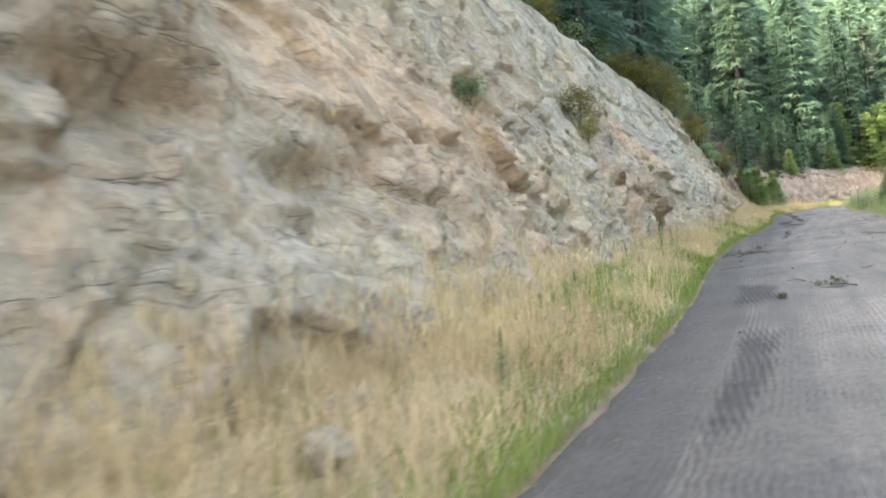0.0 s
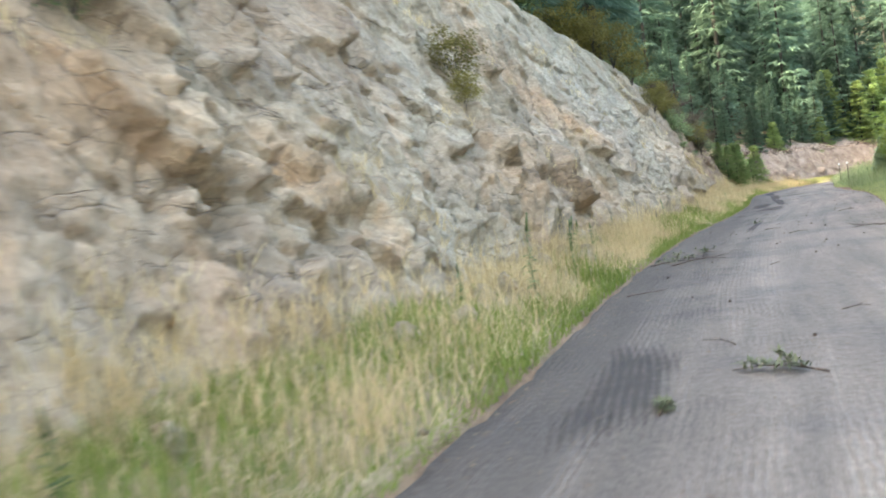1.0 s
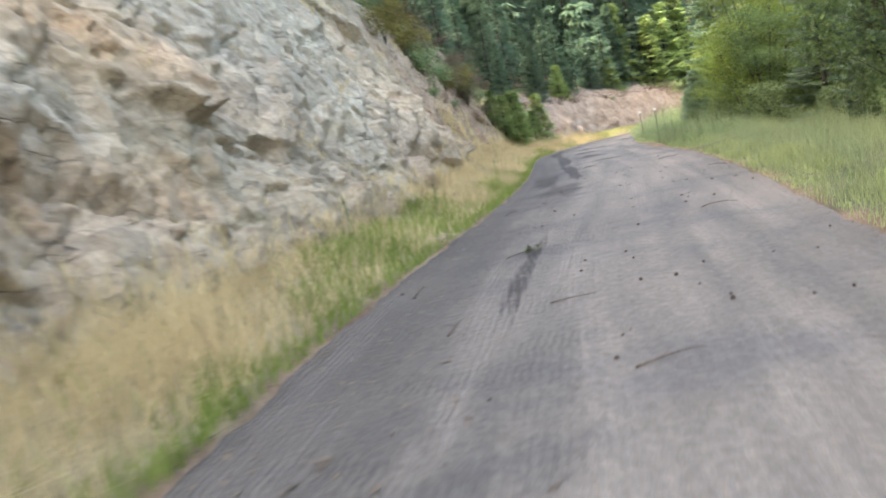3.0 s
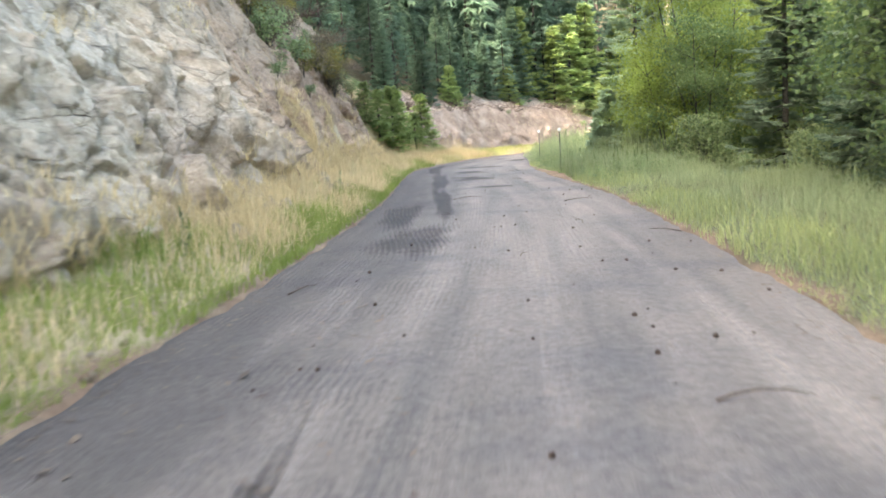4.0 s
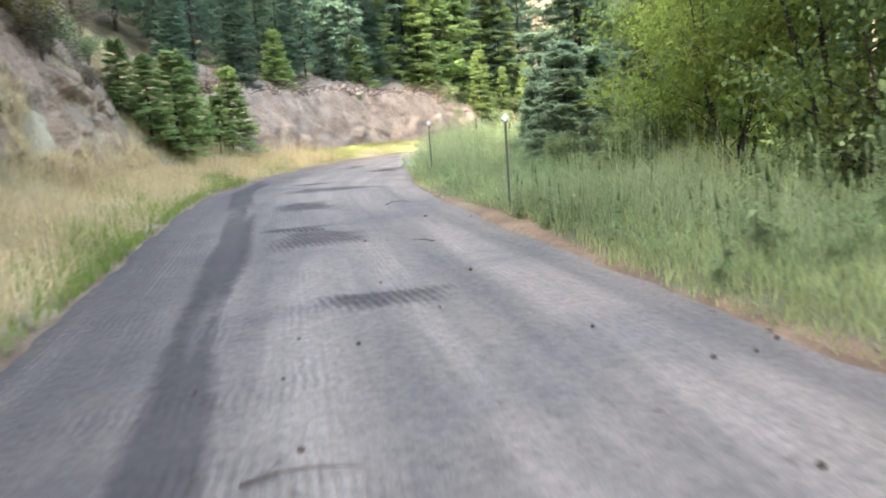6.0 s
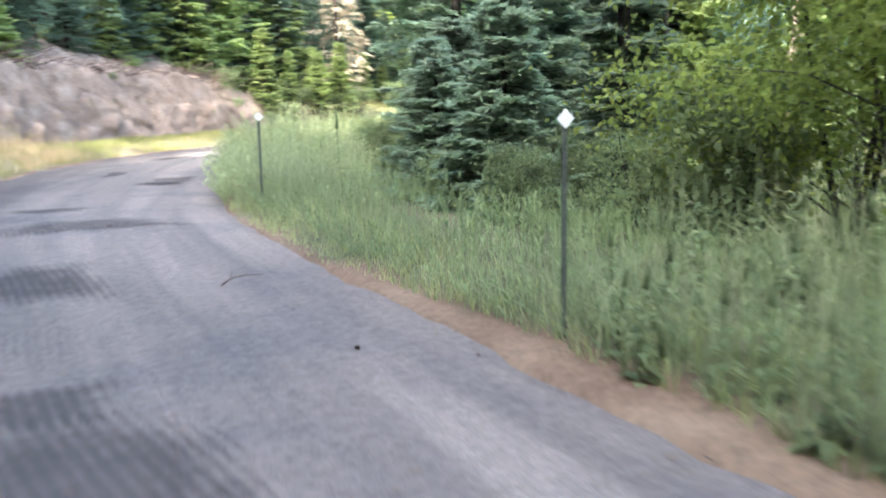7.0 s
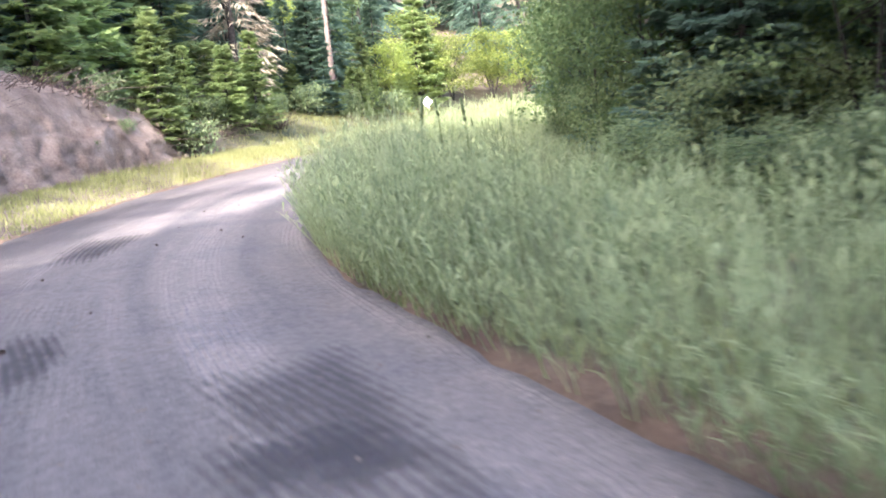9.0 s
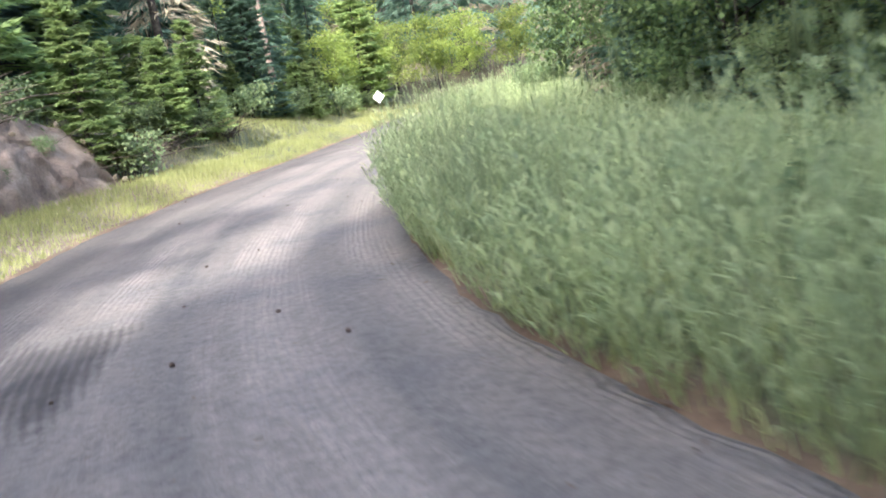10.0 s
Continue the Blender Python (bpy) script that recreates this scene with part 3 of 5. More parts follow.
# iron-stained and freshly broken pale parts of the rock: along, up, half width, half height, dip, strength
STAINS_AND_SHADE = {"iron": [(34.3, 4.3, 2.4, 1.1, 0.3, 1.0), (33.2, 1.9, 1.8, 0.6, 0.0, 0.8), (36.6, 3.7, 2.6, 0.8, 0.25, 1.0), (35.2, 1.7, 1.2, 0.45, 0.1, 0.9), (14.9, 2.9, 2.0, 0.9, 0.1, 0.7), (18.4, 2.2, 1.1, 0.5, 0.2, 0.9), (11.5, 3.6, 3.0, 1.2, 0.1, 0.7),
                   (27.5, 1.8, 1.3, 0.4, 0.1, 0.7), (50, 2.4, 3.4, 1.4, 0.2, 0.6), (54, 2.6, 2.4, 1.8, 0, 0.6), (58.8, 2.4, 2.4, 1.8, 0, 0.7), (21, 6.2, 3, 0.8, 0, 0.6), (54.5, 4.6, 1.6, 0.5, 0.3, 0.8), (63.5, 2.6, 3.0, 1.2, 0.3, 0.7), (68, 3.4, 2.6, 1.4, 0.3, 0.6)],
          "earth": [(20, 4.6, 4.5, 2.0, 0, 0.55), (25, 2.2, 2.5, 0.8, 0, 0.45), (67, 2.5, 8.5, 5.5, 0, 1.0), (56.0, 3.4, 4.5, 4.0, 0, 0.75), (12.5, 2.4, 3.5, 1.6, 0.1, 0.6), (5, 3.5, 4, 2.5, 0, 0.6), (6, 2.4, 9, 3.0, 0, 0.5), (48.5, 1.2, 2.5, 1.0, 0, 0.7), (9, 5.5, 6, 1.6, 0, 0.6), (31, 1.9, 5, 1.5, 0.1, 0.55), (40, 3, 3, 2, 0, 0.4), (16, 1.2, 4, 0.8, 0.1, 0.6), (32, 4.6, 3, 1.4, 0.2, 0.5), (2, 1.4, 5, 1.0, 0, 0.6)],
          # brown soil, with the shade under overhanging brush put into the colour
          "shaded_loam": [(66, 5.4, 5.5, 1.9, 0.1, 1.0), (70.5, 4.0, 2.6, 2.2, 0.2, 0.9), (60.5, 5.6, 2.6, 1.6, 0, 0.8), (62.5, 2.9, 1.6, 1.0, -0.5, 0.8), (66.8, 2.4, 1.5, 0.8, -0.5, 0.8), (57.6, 2.2, 1.3, 1.2, -0.6, 0.7), (55.2, 1.3, 1.2, 0.8, 0, 0.6)],
          "pale": [(49.5, 1.6, 3.5, 1.6, 0, 0.8), (45.5, 3.3, 3.6, 2.2, 0.2, 0.75), (40.5, 4.2, 3.5, 2.2, 0.3, 0.9), (33.5, 3.0, 2.2, 1.4, 0.3, 0.6), (24.5, 3.6, 3.2, 1.6, 0.1, 0.4), (23.2, 1.4, 1.6, 0.8, 0, 0.8), (52.3, 1.0, 1.6, 0.9, 0, 0.5), (29, 1.2, 2, 0.8, 0, 0.5), (22, 5.8, 2.5, 1.2, 0, 0.3), (7.5, 1.4, 1.5, 0.6, 0, 0.6)]}
build_face("rock_face", -3, 76.0, 0.058, 1.75, 10.2, [(2.5, 0.50, 1), (1.15, 0.31, 2), (0.5, 0.095, 3), (0.23, 0.035, 4)], ROCK,
           "steep fractured grey and tan rock cutting beside the road",
           bulges=[(50.6, 2.3, 0.75, 1.0, 0.6), (49.2, 1.2, 0.6, 0.45, -0.45), (51.6, 1.2, 0.5, 0.5, -0.3), (54.5, 2.0, 1.2, 1.3, 0.35), (24.0, 1.0, 1.0, 0.3, -0.3), (9.5, 2.2, 1.2, 0.25, -0.35), (19.5, 1.5, 0.8, 0.25, -0.3), (34.2, 1.5, 0.9, 0.4, -0.3), (29.5, 1.9, 2.0, 0.2, -0.25), (6.8, 3.7, 1.3, 0.75, 0.6), (6.8, 2.75, 1.3, 0.22, -0.3), (8.6, 1.7, 0.9, 0.18, -0.15), (11.5, 4.6, 1.2, 0.3, -0.3), (52.5, 1.5, 0.8, 0.8, 0.35), (38.7, 0.8, 0.8, 0.5, 0.3), (30, 3, 1.5, 1.5, 0.3)],
           sink=lambda s: 0.12 * smooth(61, 64, s) + 0.95 * smooth(72, 76, s), category="rock", stains_and_shade=STAINS_AND_SHADE)
build_face("dirt_bank", 79, 103, 0.12, 1.9, 5.5, [(1.8, 0.28, 5), (0.7, 0.17, 6), (0.3, 0.09, 7)], DIRT,
           "eroded pale pinkish soil bank cut into the hillside", bulges=[], sink=lambda s: 1 - smooth(79, 83, s) + smooth(97, 102, s), category="bank", cap=0.4)


# ---- tar patches on the road, raked by tyres ----
def build_patch(s0, s1, d0, d1, skew, seed):
    r = np.random.default_rng(seed)
    n, m = int((s1 - s0) / 0.06) + 2, int((d1 - d0) / 0.02) + 2
    a, b = np.meshgrid(np.linspace(-1, 1, n), np.linspace(-1, 1, m), indexing="ij")
    wob = 1 + 0.12 * np.sin(3 * np.arctan2(b, a) + r.random() * 6) + 0.07 * np.sin(7 * np.arctan2(b, a) + r.random() * 6)
    shrink = np.maximum(np.abs(a), np.abs(b)) / np.maximum((np.abs(a) ** 4 + np.abs(b) ** 4) ** 0.25, 1e-6)
    a0, b0 = a, b
    a, b = a * shrink * wob, b * shrink * wob
    s, d = (s0 + s1) / 2 + a * (s1 - s0) / 2, (d0 + d1) / 2 + b * (d1 - d0) / 2 + skew * a * (s1 - s0) / 2
    rib = (d + 0.12 * (s - s0) + 0.03 * np.sin(s * 1.7 + seed)) * 2 * np.pi / 0.075
    x, y = on_road(s.ravel(), d.ravel())
    edge = np.clip((1 - np.maximum(np.abs(a0), np.abs(b0)).ravel()) * 4, 0, 1)
    z = 0.02 - 0.025 * (d.ravel() / HALF) ** 2 + 0.012 * rough(x, y, 1.3) + 0.004 + edge * 0.004
    me = mesh_of("tar_patch", np.stack([x, y, z], 1), grid_faces(n, m)[:, ::-1], TAR, False)
    inner = np.clip((1.0 - np.maximum(np.abs(a0), np.abs(b0)).ravel()) * 1.1, 0, 0.55) * (1.2 if s1 - s0 > 6 else 0.85)
    uv_metres(me, np.stack([inner, rib.ravel() * (s1 - s0 < 6)], 1))
    put("tar_patch", me, road, "dark ribbed tar repair patch")


for n, row in enumerate([(7.0, 12.5, -1.65, -1.2, 0.02), (14.5, 18, -1.9, -1.2, 0.0), (32.6, 38.4, -0.97, -0.75, 0.0), (44.4, 48.2, -1.75, -0.6, 0.03), (47.6, 53.0, -2.15, -1.35, -0.02),
                         (48.8, 57.2, -1.29, -0.87, -0.045), (56.2, 66.5, -1.52, -0.98, -0.005), (65.5, 75.0, -2.0, -1.4, -0.09), (60.4, 62.3, -0.8, 0.45, 0.0), (56.7, 57.4, -0.4, 0.8, 0.0),
                         (62.2, 62.9, -0.95, 0.1, 0.0), (65.0, 66.9, -0.8, 0.35, 0.0), (69.0, 70.4, -0.9, 1.4, 0.0), (71.3, 71.9, -0.95, 0.3, 0.0), (75.0, 77.5, 0.5, 1.45, 0.0),
                         (75.3, 76.1, 0.3, 1.2, 0.0), (77.8, 79.5, -0.65, -0.2, 0.0), (82.9, 85.4, -1.05, -0.1, 0.0)]):
    build_patch(*row, n)


# ---- grass ----
def blades(x, y, z, tall, wide, lean, r):
    n = len(x)
    a = r.random(n) * 2 * np.pi
    face = np.stack([np.cos(a), np.sin(a), 0 * a], 1) * wide[:, None]
    b = r.random(n) * 2 * np.pi
    bend = np.stack([np.cos(b), np.sin(b), 0 * b], 1) * (tall * lean * r.random(n))[:, None]
    root = np.stack([x, y, z - 0.03], 1)
    up = np.stack([0 * a, 0 * a, tall], 1)
    mid = root + up * 0.55 + bend * 0.3
    tip = root + up * (1 - 0.25 * lean) + bend
    v = np.stack([root - face, root + face, mid + face * 0.8, mid - face * 0.8, tip + face * 0.12, tip - face * 0.12], 1).reshape(-1, 3)
    i = np.arange(n)[:, None] * 6
    return v, np.vstack([i + [0, 1, 2, 3], i + [3, 2, 4, 5]])


def clumpy(s, d, scale, seed):
    return 0.5 + 0.5 * np.sin(s * scale + seed + 1.7 * np.sin(d * scale * 1.9 + seed)) * np.sin(s * scale * 0.37 + 2.1 * seed + d)


def build_grass(name, label, mat, count, s_range, e_range, side, tall, wide, lean, seed, skew=1.0, heads=0.0, thick=lambda s, e: 1.0, high=lambda s, e: 1.0):
    r = np.random.default_rng(seed)
    s = r.uniform(*s_range, count)
    e = e_range[0] + (e_range[1] - e_range[0]) * r.random(count) ** skew
    keep = (r.random(count) < thick(s, e) * (0.25 + 0.75 * clumpy(s, e, 1.3, seed))) & ((side < 0) | (e > bare(s)))
    s, e = s[keep], e[keep]
    d = np.where(side > 0, right_half(s) + e, -HALF - e)
    x, y = on_road(s, d)
    z = land(s, d, x, y)
    h = tall * (0.45 + 0.55 * r.random(len(s))) * (0.42 + 0.78 * clumpy(s, e, 0.75, seed + 5)) * np.clip(np.interp(s, [72, 78], [0.5, 0.85]) * (side > 0) + 0.5 * (side < 0) + e * 0.85, 0, 1) * high(s, e)
    pieces = [blades(x, y, z, h, wide * (0.6 + 0.8 * r.random(len(s))), lean, r)]
    if heads:
        n = int(len(s) * heads)
        pick = r.choice(len(s), n, replace=False)
        hx, hy, hz, hh = x[pick], y[pick], z[pick], h[pick] * 1.18
        a = r.random(n) * 2 * np.pi
        tilt = np.stack([np.cos(a), np.sin(a), 0 * a], 1) * (0.22 * hh * r.random(n))[:, None]
        root = np.stack([hx, hy, hz], 1)
        tip = root + tilt + np.stack([0 * a, 0 * a, hh], 1)
        w = np.stack([np.sin(a), -np.cos(a), 0 * a], 1)
        way = unit(tip - root)
        thin = w * 0.003
        v = np.stack([root - thin, root + thin, tip + thin, tip - thin], 1).reshape(-1, 3)
        pieces.append((v, np.arange(n * 4).reshape(-1, 4)))
        pieces.append(kites(tip - way * 0.1, way, w, 0.10 + 0.07 * r.random(n), 0.0045 + 0.003 * r.random(n)))
    v, f = join(pieces)
    return tagged(put(name, mesh_of(name, v, f, mat)), label, "grass", kind="stuff")


build_grass("dry_grass", "dry straw-coloured grass along the foot of the rock", HAY, 72000, (9, 84), (0.22, 2.5), -1, 0.72, 0.0045, 1.5, 21, heads=0.14,
            thick=lambda s, e: np.interp(s, [-6, 10, 14, 22, 30, 35, 37.5, 45, 48, 84], [1, 0.9, 0.5, 0.55, 1, 1, 0.35, 0.35, 1, 1]))
build_grass("withered_grass", "brown withered grass along the foot of the rock", OLD_HAY, 18000, (-4, 12), (0.22, 2.5), -1, 0.72, 0.0045, 1.5, 34, heads=0.14)
build_grass("green_grass", "lush green grass along the road edge", GRASS, 70000, (-6, 74), (0.03, 2.0), -1, 0.5, 0.006, 0.75, 22, 1.3, thick=lambda s, e: np.where(e + 0.25 * np.sin(s * 2.3) < np.interp(s, [4, 8, 10.5, 18.5, 21, 30, 34, 37, 46, 50, 74], [0.8, 0.6, 2.1, 2.1, 0.6, 0.35, 0.5, 1.5, 1.5, 0.8, 0.8]), 1, 0.12))
build_grass("bank_grass", "thin yellow-green grass below the soil bank", BANK_GRASS, 38000, (72, 155), (0.05, 1.9), -1, 0.34, 0.006, 0.7, 23)
build_grass("bank_foot_grass", "low yellow-green grass between road and soil bank", BANK_GRASS, 22000, (82, 106), (0.03, 2.2), -1, 0.28, 0.007, 0.8, 33)
build_grass("rough_grass", "rough yellow-green grass under the bank trees", BANK_GRASS, 30000, (96, 132), (1.9, 6.0), -1, 0.4, 0.008, 0.9, 29)
build_grass("undergrowth", "rank pale green undergrowth round the firs", LEAF_SHADE, 30000, (62, 84), (2.2, 13), 1, 0.55, 0.009, 1.1, 30)
build_grass("slope_grass", "dry yellow grass on the slope past the rock", HAY, 26000, (70, 81), (1.6, 4.4), -1, 0.55, 0.006, 0.9, 24)


def build_straw():
    """Dry grass hanging on the ledges and the foot of the rock and on the earth slope past it."""
    r3 = np.random.default_rng(28)
    ss, qq, x, y, z = FACES["rock_face"]
    foot = np.exp(-(z / np.interp(ss, [0, 14, 22, 30, 44, 56], [0.9, 0.8, 0.45, 0.5, 0.6, 0.8])) ** 2) * 0.55
    slope = smooth(55, 59, ss) * np.maximum(1 - smooth(0.5, 1.5, z), 0.9 * smooth(0.45, 0.8, clumpy(ss + 0.8 * z, 0.4 * z, 1.1, 2.0)) * (1 - smooth(1.6, 3.4, z))) * 0.9
    ledge = 0.05 * (clumpy(ss, z, 0.9, 4.0) > 0.82)
    w = np.maximum(np.maximum(foot, slope), ledge) * (qq < 1.0) * (qq > 0) * (ss < 76)
    pick = np.flatnonzero(r3.random(len(w)) < w)
    pick = r3.choice(pick, 76000)
    n = len(pick)
    jx, jy = r3.normal(0, 0.03, n), r3.normal(0, 0.03, n)
    h = 0.52 * (0.35 + 0.65 * r3.random(n)) * np.where(z[pick] > 1.5, 0.75, 1.0)
    v, f = blades(x[pick] + jx, y[pick] + jy, z[pick] - 0.02, h, 0.0035 + 0.003 * r3.random(n), 1.5, r3)
    tagged(put("straw", mesh_of("straw", v, f, HAY)), "long dry straw hanging over ledges of rock and earth", "grass", kind="stuff")


build_straw()
build_grass("reed_grass", "tall pale green seeding grass on the shoulder", REED, 115000, (22, 118), (0.12, 4.2), 1, 1.02, 0.0045, 0.9, 25, 0.9, heads=0.06,
            thick=lambda s, e: np.interp(s, [22, 30, 60, 100, 118], [0.4, 0.8, 1, 1, 0.9]) * np.where((e > 1.5) & (s > 63.5) & (s < 77), 0.05, 1),
            high=lambda s, e: np.interp(s, [60, 62.3, 63.5, 67.5, 69.5, 72, 76, 100, 108], [1.1, 1.0, 0.5, 0.55, 0.9, 1.0, 1.35, 1.4, 1.2]) * (1 - 0.42 * smooth(0.9, 1.7, e) * (s > 76)) * np.where(s < 56, np.clip(0.28 + 0.2 * e, 0, 0.58), np.interp(s, [56, 61], [0.58, 1.0])))
build_grass("shoulder_grass", "low green grass at the road edge", SHOULDER, 40000, (24, 120), (0.02, 1.0), 1, 0.4, 0.006, 0.7, 26)
build_grass("meadow_grass", "rank green undergrowth under the trees", LEAF_SHADE, 26000, (24, 125), (3.8, 10), 1, 0.55, 0.008, 1.0, 27, thick=lambda s, e: np.where(s < 58, 0.3, 1.0))


def build_leafy(name, label, mat, count, s_range, e_range, tall, leaf, seed, per=11, edge=0.8):
    """Rank stalks set with narrow leaves, leaning out over the road edge."""
    r3 = np.random.default_rng(seed)
    s, e = r3.uniform(*s_range, count), e_range[0] + (e_range[1] - e_range[0]) * r3.random(count) ** 1.15
    keep = (r3.random(count) < 0.35 + 0.65 * clumpy(s, e, 1.1, seed)) & ((s > 77) | (s < 71) | (e < 2.4))
    s, e = s[keep], e[keep]
    d = right_half(s) + np.maximum(e, 0.03)
    x, y = on_road(s, d)
    z = np.maximum(land(s, d, x, y), -0.02)
    n = len(s)
    h = tall * (0.42 + 0.58 * r3.random(n)) * (0.7 + 0.3 * clumpy(s, e, 0.9, seed + 3)) * np.clip(edge + 0.5 * e, 0.5, 1) * np.interp(s, [71.5, 76, 80], [0.6, 0.8, 1.0]) ** (s > 71) * (1 - 0.42 * smooth(0.9, 1.7, e) * (s > 76))
    lx, ly = on_road(s, d - 0.35)
    out = np.stack([lx - x, ly - y, 0 * x], 1) * np.clip(1.2 - e, 0.1, 1)[:, None]
    a = r3.random(n) * 2 * np.pi
    tip = np.stack([x, y, z + h], 1) + out * r3.random(n)[:, None] + np.stack([np.cos(a), np.sin(a), 0 * a], 1) * (0.22 * h * r3.random(n))[:, None]
    root = np.stack([x, y, z - 0.03], 1)
    w = np.stack([np.sin(a), -np.cos(a), 0 * a], 1) * 0.004
    pieces = [(np.stack([root - w, root + w, tip + w * 0.4, tip - w * 0.4], 1).reshape(-1, 3), np.arange(n * 4).reshape(-1, 4))]
    u = 0.12 + 0.88 * r3.random((n, per)) ** 0.8
    at = (root[:, None] * (1 - u[..., None]) + tip[:, None] * u[..., None]).reshape(-1, 3)
    b = r3.random(len(at)) * 2 * np.pi
    way = unit(np.stack([np.cos(b), np.sin(b), 0.7 + 1.6 * r3.random(len(at))], 1))
    size = leaf * (0.6 + 0.8 * r3.random(len(at)))
    pieces.append(kites(at, way, unit(np.cross(way, [0, 0, 1.0])), size, size * 0.055, 0.3))
    v, f = join(pieces)
    tagged(put(name, mesh_of(name, v, f, mat)), label, "grass", kind="stuff")


build_leafy("tall_grass", "tall pale green leafy grass hanging over the road edge", TALL_GRASS, 10000, (71.5, 116), (-0.12, 3.4), 1.42, 0.135, 61, per=18)
build_leafy("rank_weeds", "rank green weeds on the shoulder", LEAF_SHADE, 2600, (55, 71), (0.4, 2.8), 0.6, 0.11, 62, edge=0.3)


# ---- trees ----
def conifer_crown(r, tall, wide, whorls, branches, sprays, leaf, low=0.06, ragged=0.25, thin=0.13):
    z = tall * (low + (0.985 - low) * (np.arange(whorls * branches) + r.random(whorls * branches)) / (whorls * branches))
    n = len(z)
    up = z / tall
    length = wide * (1 - up) ** 0.8 * (1 - ragged + 2 * ragged * r.random(n)) + 0.12
    length *= np.where(up < low + 0.08, 0.75, 1)
    az = r.random(n) * 2 * np.pi
    droop = np.where(up > 0.75, 0.35, -0.12 - 0.3 * (1 - up)) + 0.12 * r.normal(0, 1, n)
    u = 0.12 + 0.88 * np.sqrt(r.random((n, sprays)))
    side_sign = r.choice([-1.0, 1.0], (n, sprays))
    off = side_sign * r.random((n, sprays)) * 0.42 * (1.05 - u)
    out = np.stack([np.cos(az), np.sin(az), 0 * az], 1)
    lat = np.stack([-np.sin(az), np.cos(az), 0 * az], 1)
    L = length[:, None]
    at = out[:, None] * (u * L)[..., None] + lat[:, None] * (off * L)[..., None]
    at[..., 2] += z[:, None] + droop[:, None] * u * L + 0.10 * L * u ** 2 - np.abs(off) * L * 0.15 + 0.03 * r.normal(0, 1, u.shape)
    way = unit(out[:, None] * (0.75 + 0.3 * r.random(u.shape))[..., None] + lat[:, None] * (side_sign * (0.45 + 0.5 * r.random(u.shape)))[..., None]
               + np.stack([0 * u, 0 * u, droop[:, None] * 0.5 - 0.15 + 0.25 * r.normal(0, 1, u.shape)], -1))
    at, way = at.reshape(-1, 3), way.reshape(-1, 3)
    flat = np.tile([0, 0, 1.0], (len(at), 1)) + 0.45 * r.normal(0, 1, (len(at), 3))
    size = leaf * (0.6 + 0.8 * r.random(len(at)))
    return spikes(at, way, unit(np.cross(way, flat)), size, size * thin, 0.2)


def near_crown(r, tall, wide, whorls, branches, twigs, sprays, leaf, low=0.02):
    """Tiers of flat boughs: each has side twigs like a feather, set with short sprays of needles."""
    n = whorls * branches
    tier = np.repeat(np.arange(whorls), branches)
    z = tall * (low + (0.98 - low) * ((tier + 0.35 * r.normal(0, 1, n)) / whorls).clip(0, 1))
    up = z / tall
    length = wide * (1 - up) ** 0.85 * np.where(r.random(n) < 0.35, 0.3 + 0.35 * r.random(n), 0.7 + 0.4 * r.random(n)) + 0.1
    az = r.random(n) * 2 * np.pi
    out, lat = np.stack([np.cos(az), np.sin(az), 0 * az], 1), np.stack([-np.sin(az), np.cos(az), 0 * az], 1)
    fall = np.where(up > 0.8, 0.5, -0.02 - 0.22 * (1 - up)) + 0.1 * r.normal(0, 1, n)
    u = 0.15 + 0.85 * np.sqrt((np.arange(twigs) + r.random((n, twigs))) / twigs)
    sign = np.where(np.arange(twigs) % 2 == 0, 1.0, -1.0)[None, :] * np.ones((n, 1))
    L = length[:, None]
    base = out[:, None] * (u * L)[..., None]
    base[..., 2] += z[:, None] + fall[:, None] * u * L + 0.16 * L * u ** 3
    way = unit(out[:, None] * (0.65 + 0.2 * r.random(u.shape))[..., None] + lat[:, None] * (sign * (0.55 + 0.35 * r.random(u.shape)))[..., None]
               + np.stack([0 * u, 0 * u, fall[:, None] * 0.4 - 0.05 + 0.12 * r.normal(0, 1, u.shape)], -1))
    reach = L * (0.1 + 0.34 * (1 - u)) + 0.06
    w = (np.arange(sprays) + r.random((n, twigs, sprays))) / sprays
    at = base[:, :, None] + way[:, :, None] * (w * reach[..., None])[..., None]
    flip = np.where(np.arange(sprays) % 2 == 0, 1.0, -1.0)
    across = unit(np.cross(way, [0, 0, 1.0]))[:, :, None] * (flip * 0.7)[None, None, :, None]
    go = unit(way[:, :, None] * 0.8 + across + r.normal(0, 0.22, at.shape) + [0, 0, 0.08])
    at, go = at.reshape(-1, 3), go.reshape(-1, 3)
    size = leaf * (0.6 + 0.7 * r.random(len(at)))
    flat = np.tile([0, 0, 1.0], (len(at), 1)) + 0.5 * r.normal(0, 1, (len(at), 3))
    v, f = spikes(at, go, unit(np.cross(go, flat)), size, size * 0.23, 0.1)
    h = np.array([0.0, 0.5, 0.92])
    line = out[:, None] * (h * L)[..., None]
    line[..., 2] += z[:, None] + fall[:, None] * h * L + 0.16 * L * h ** 3
    return v, f, line


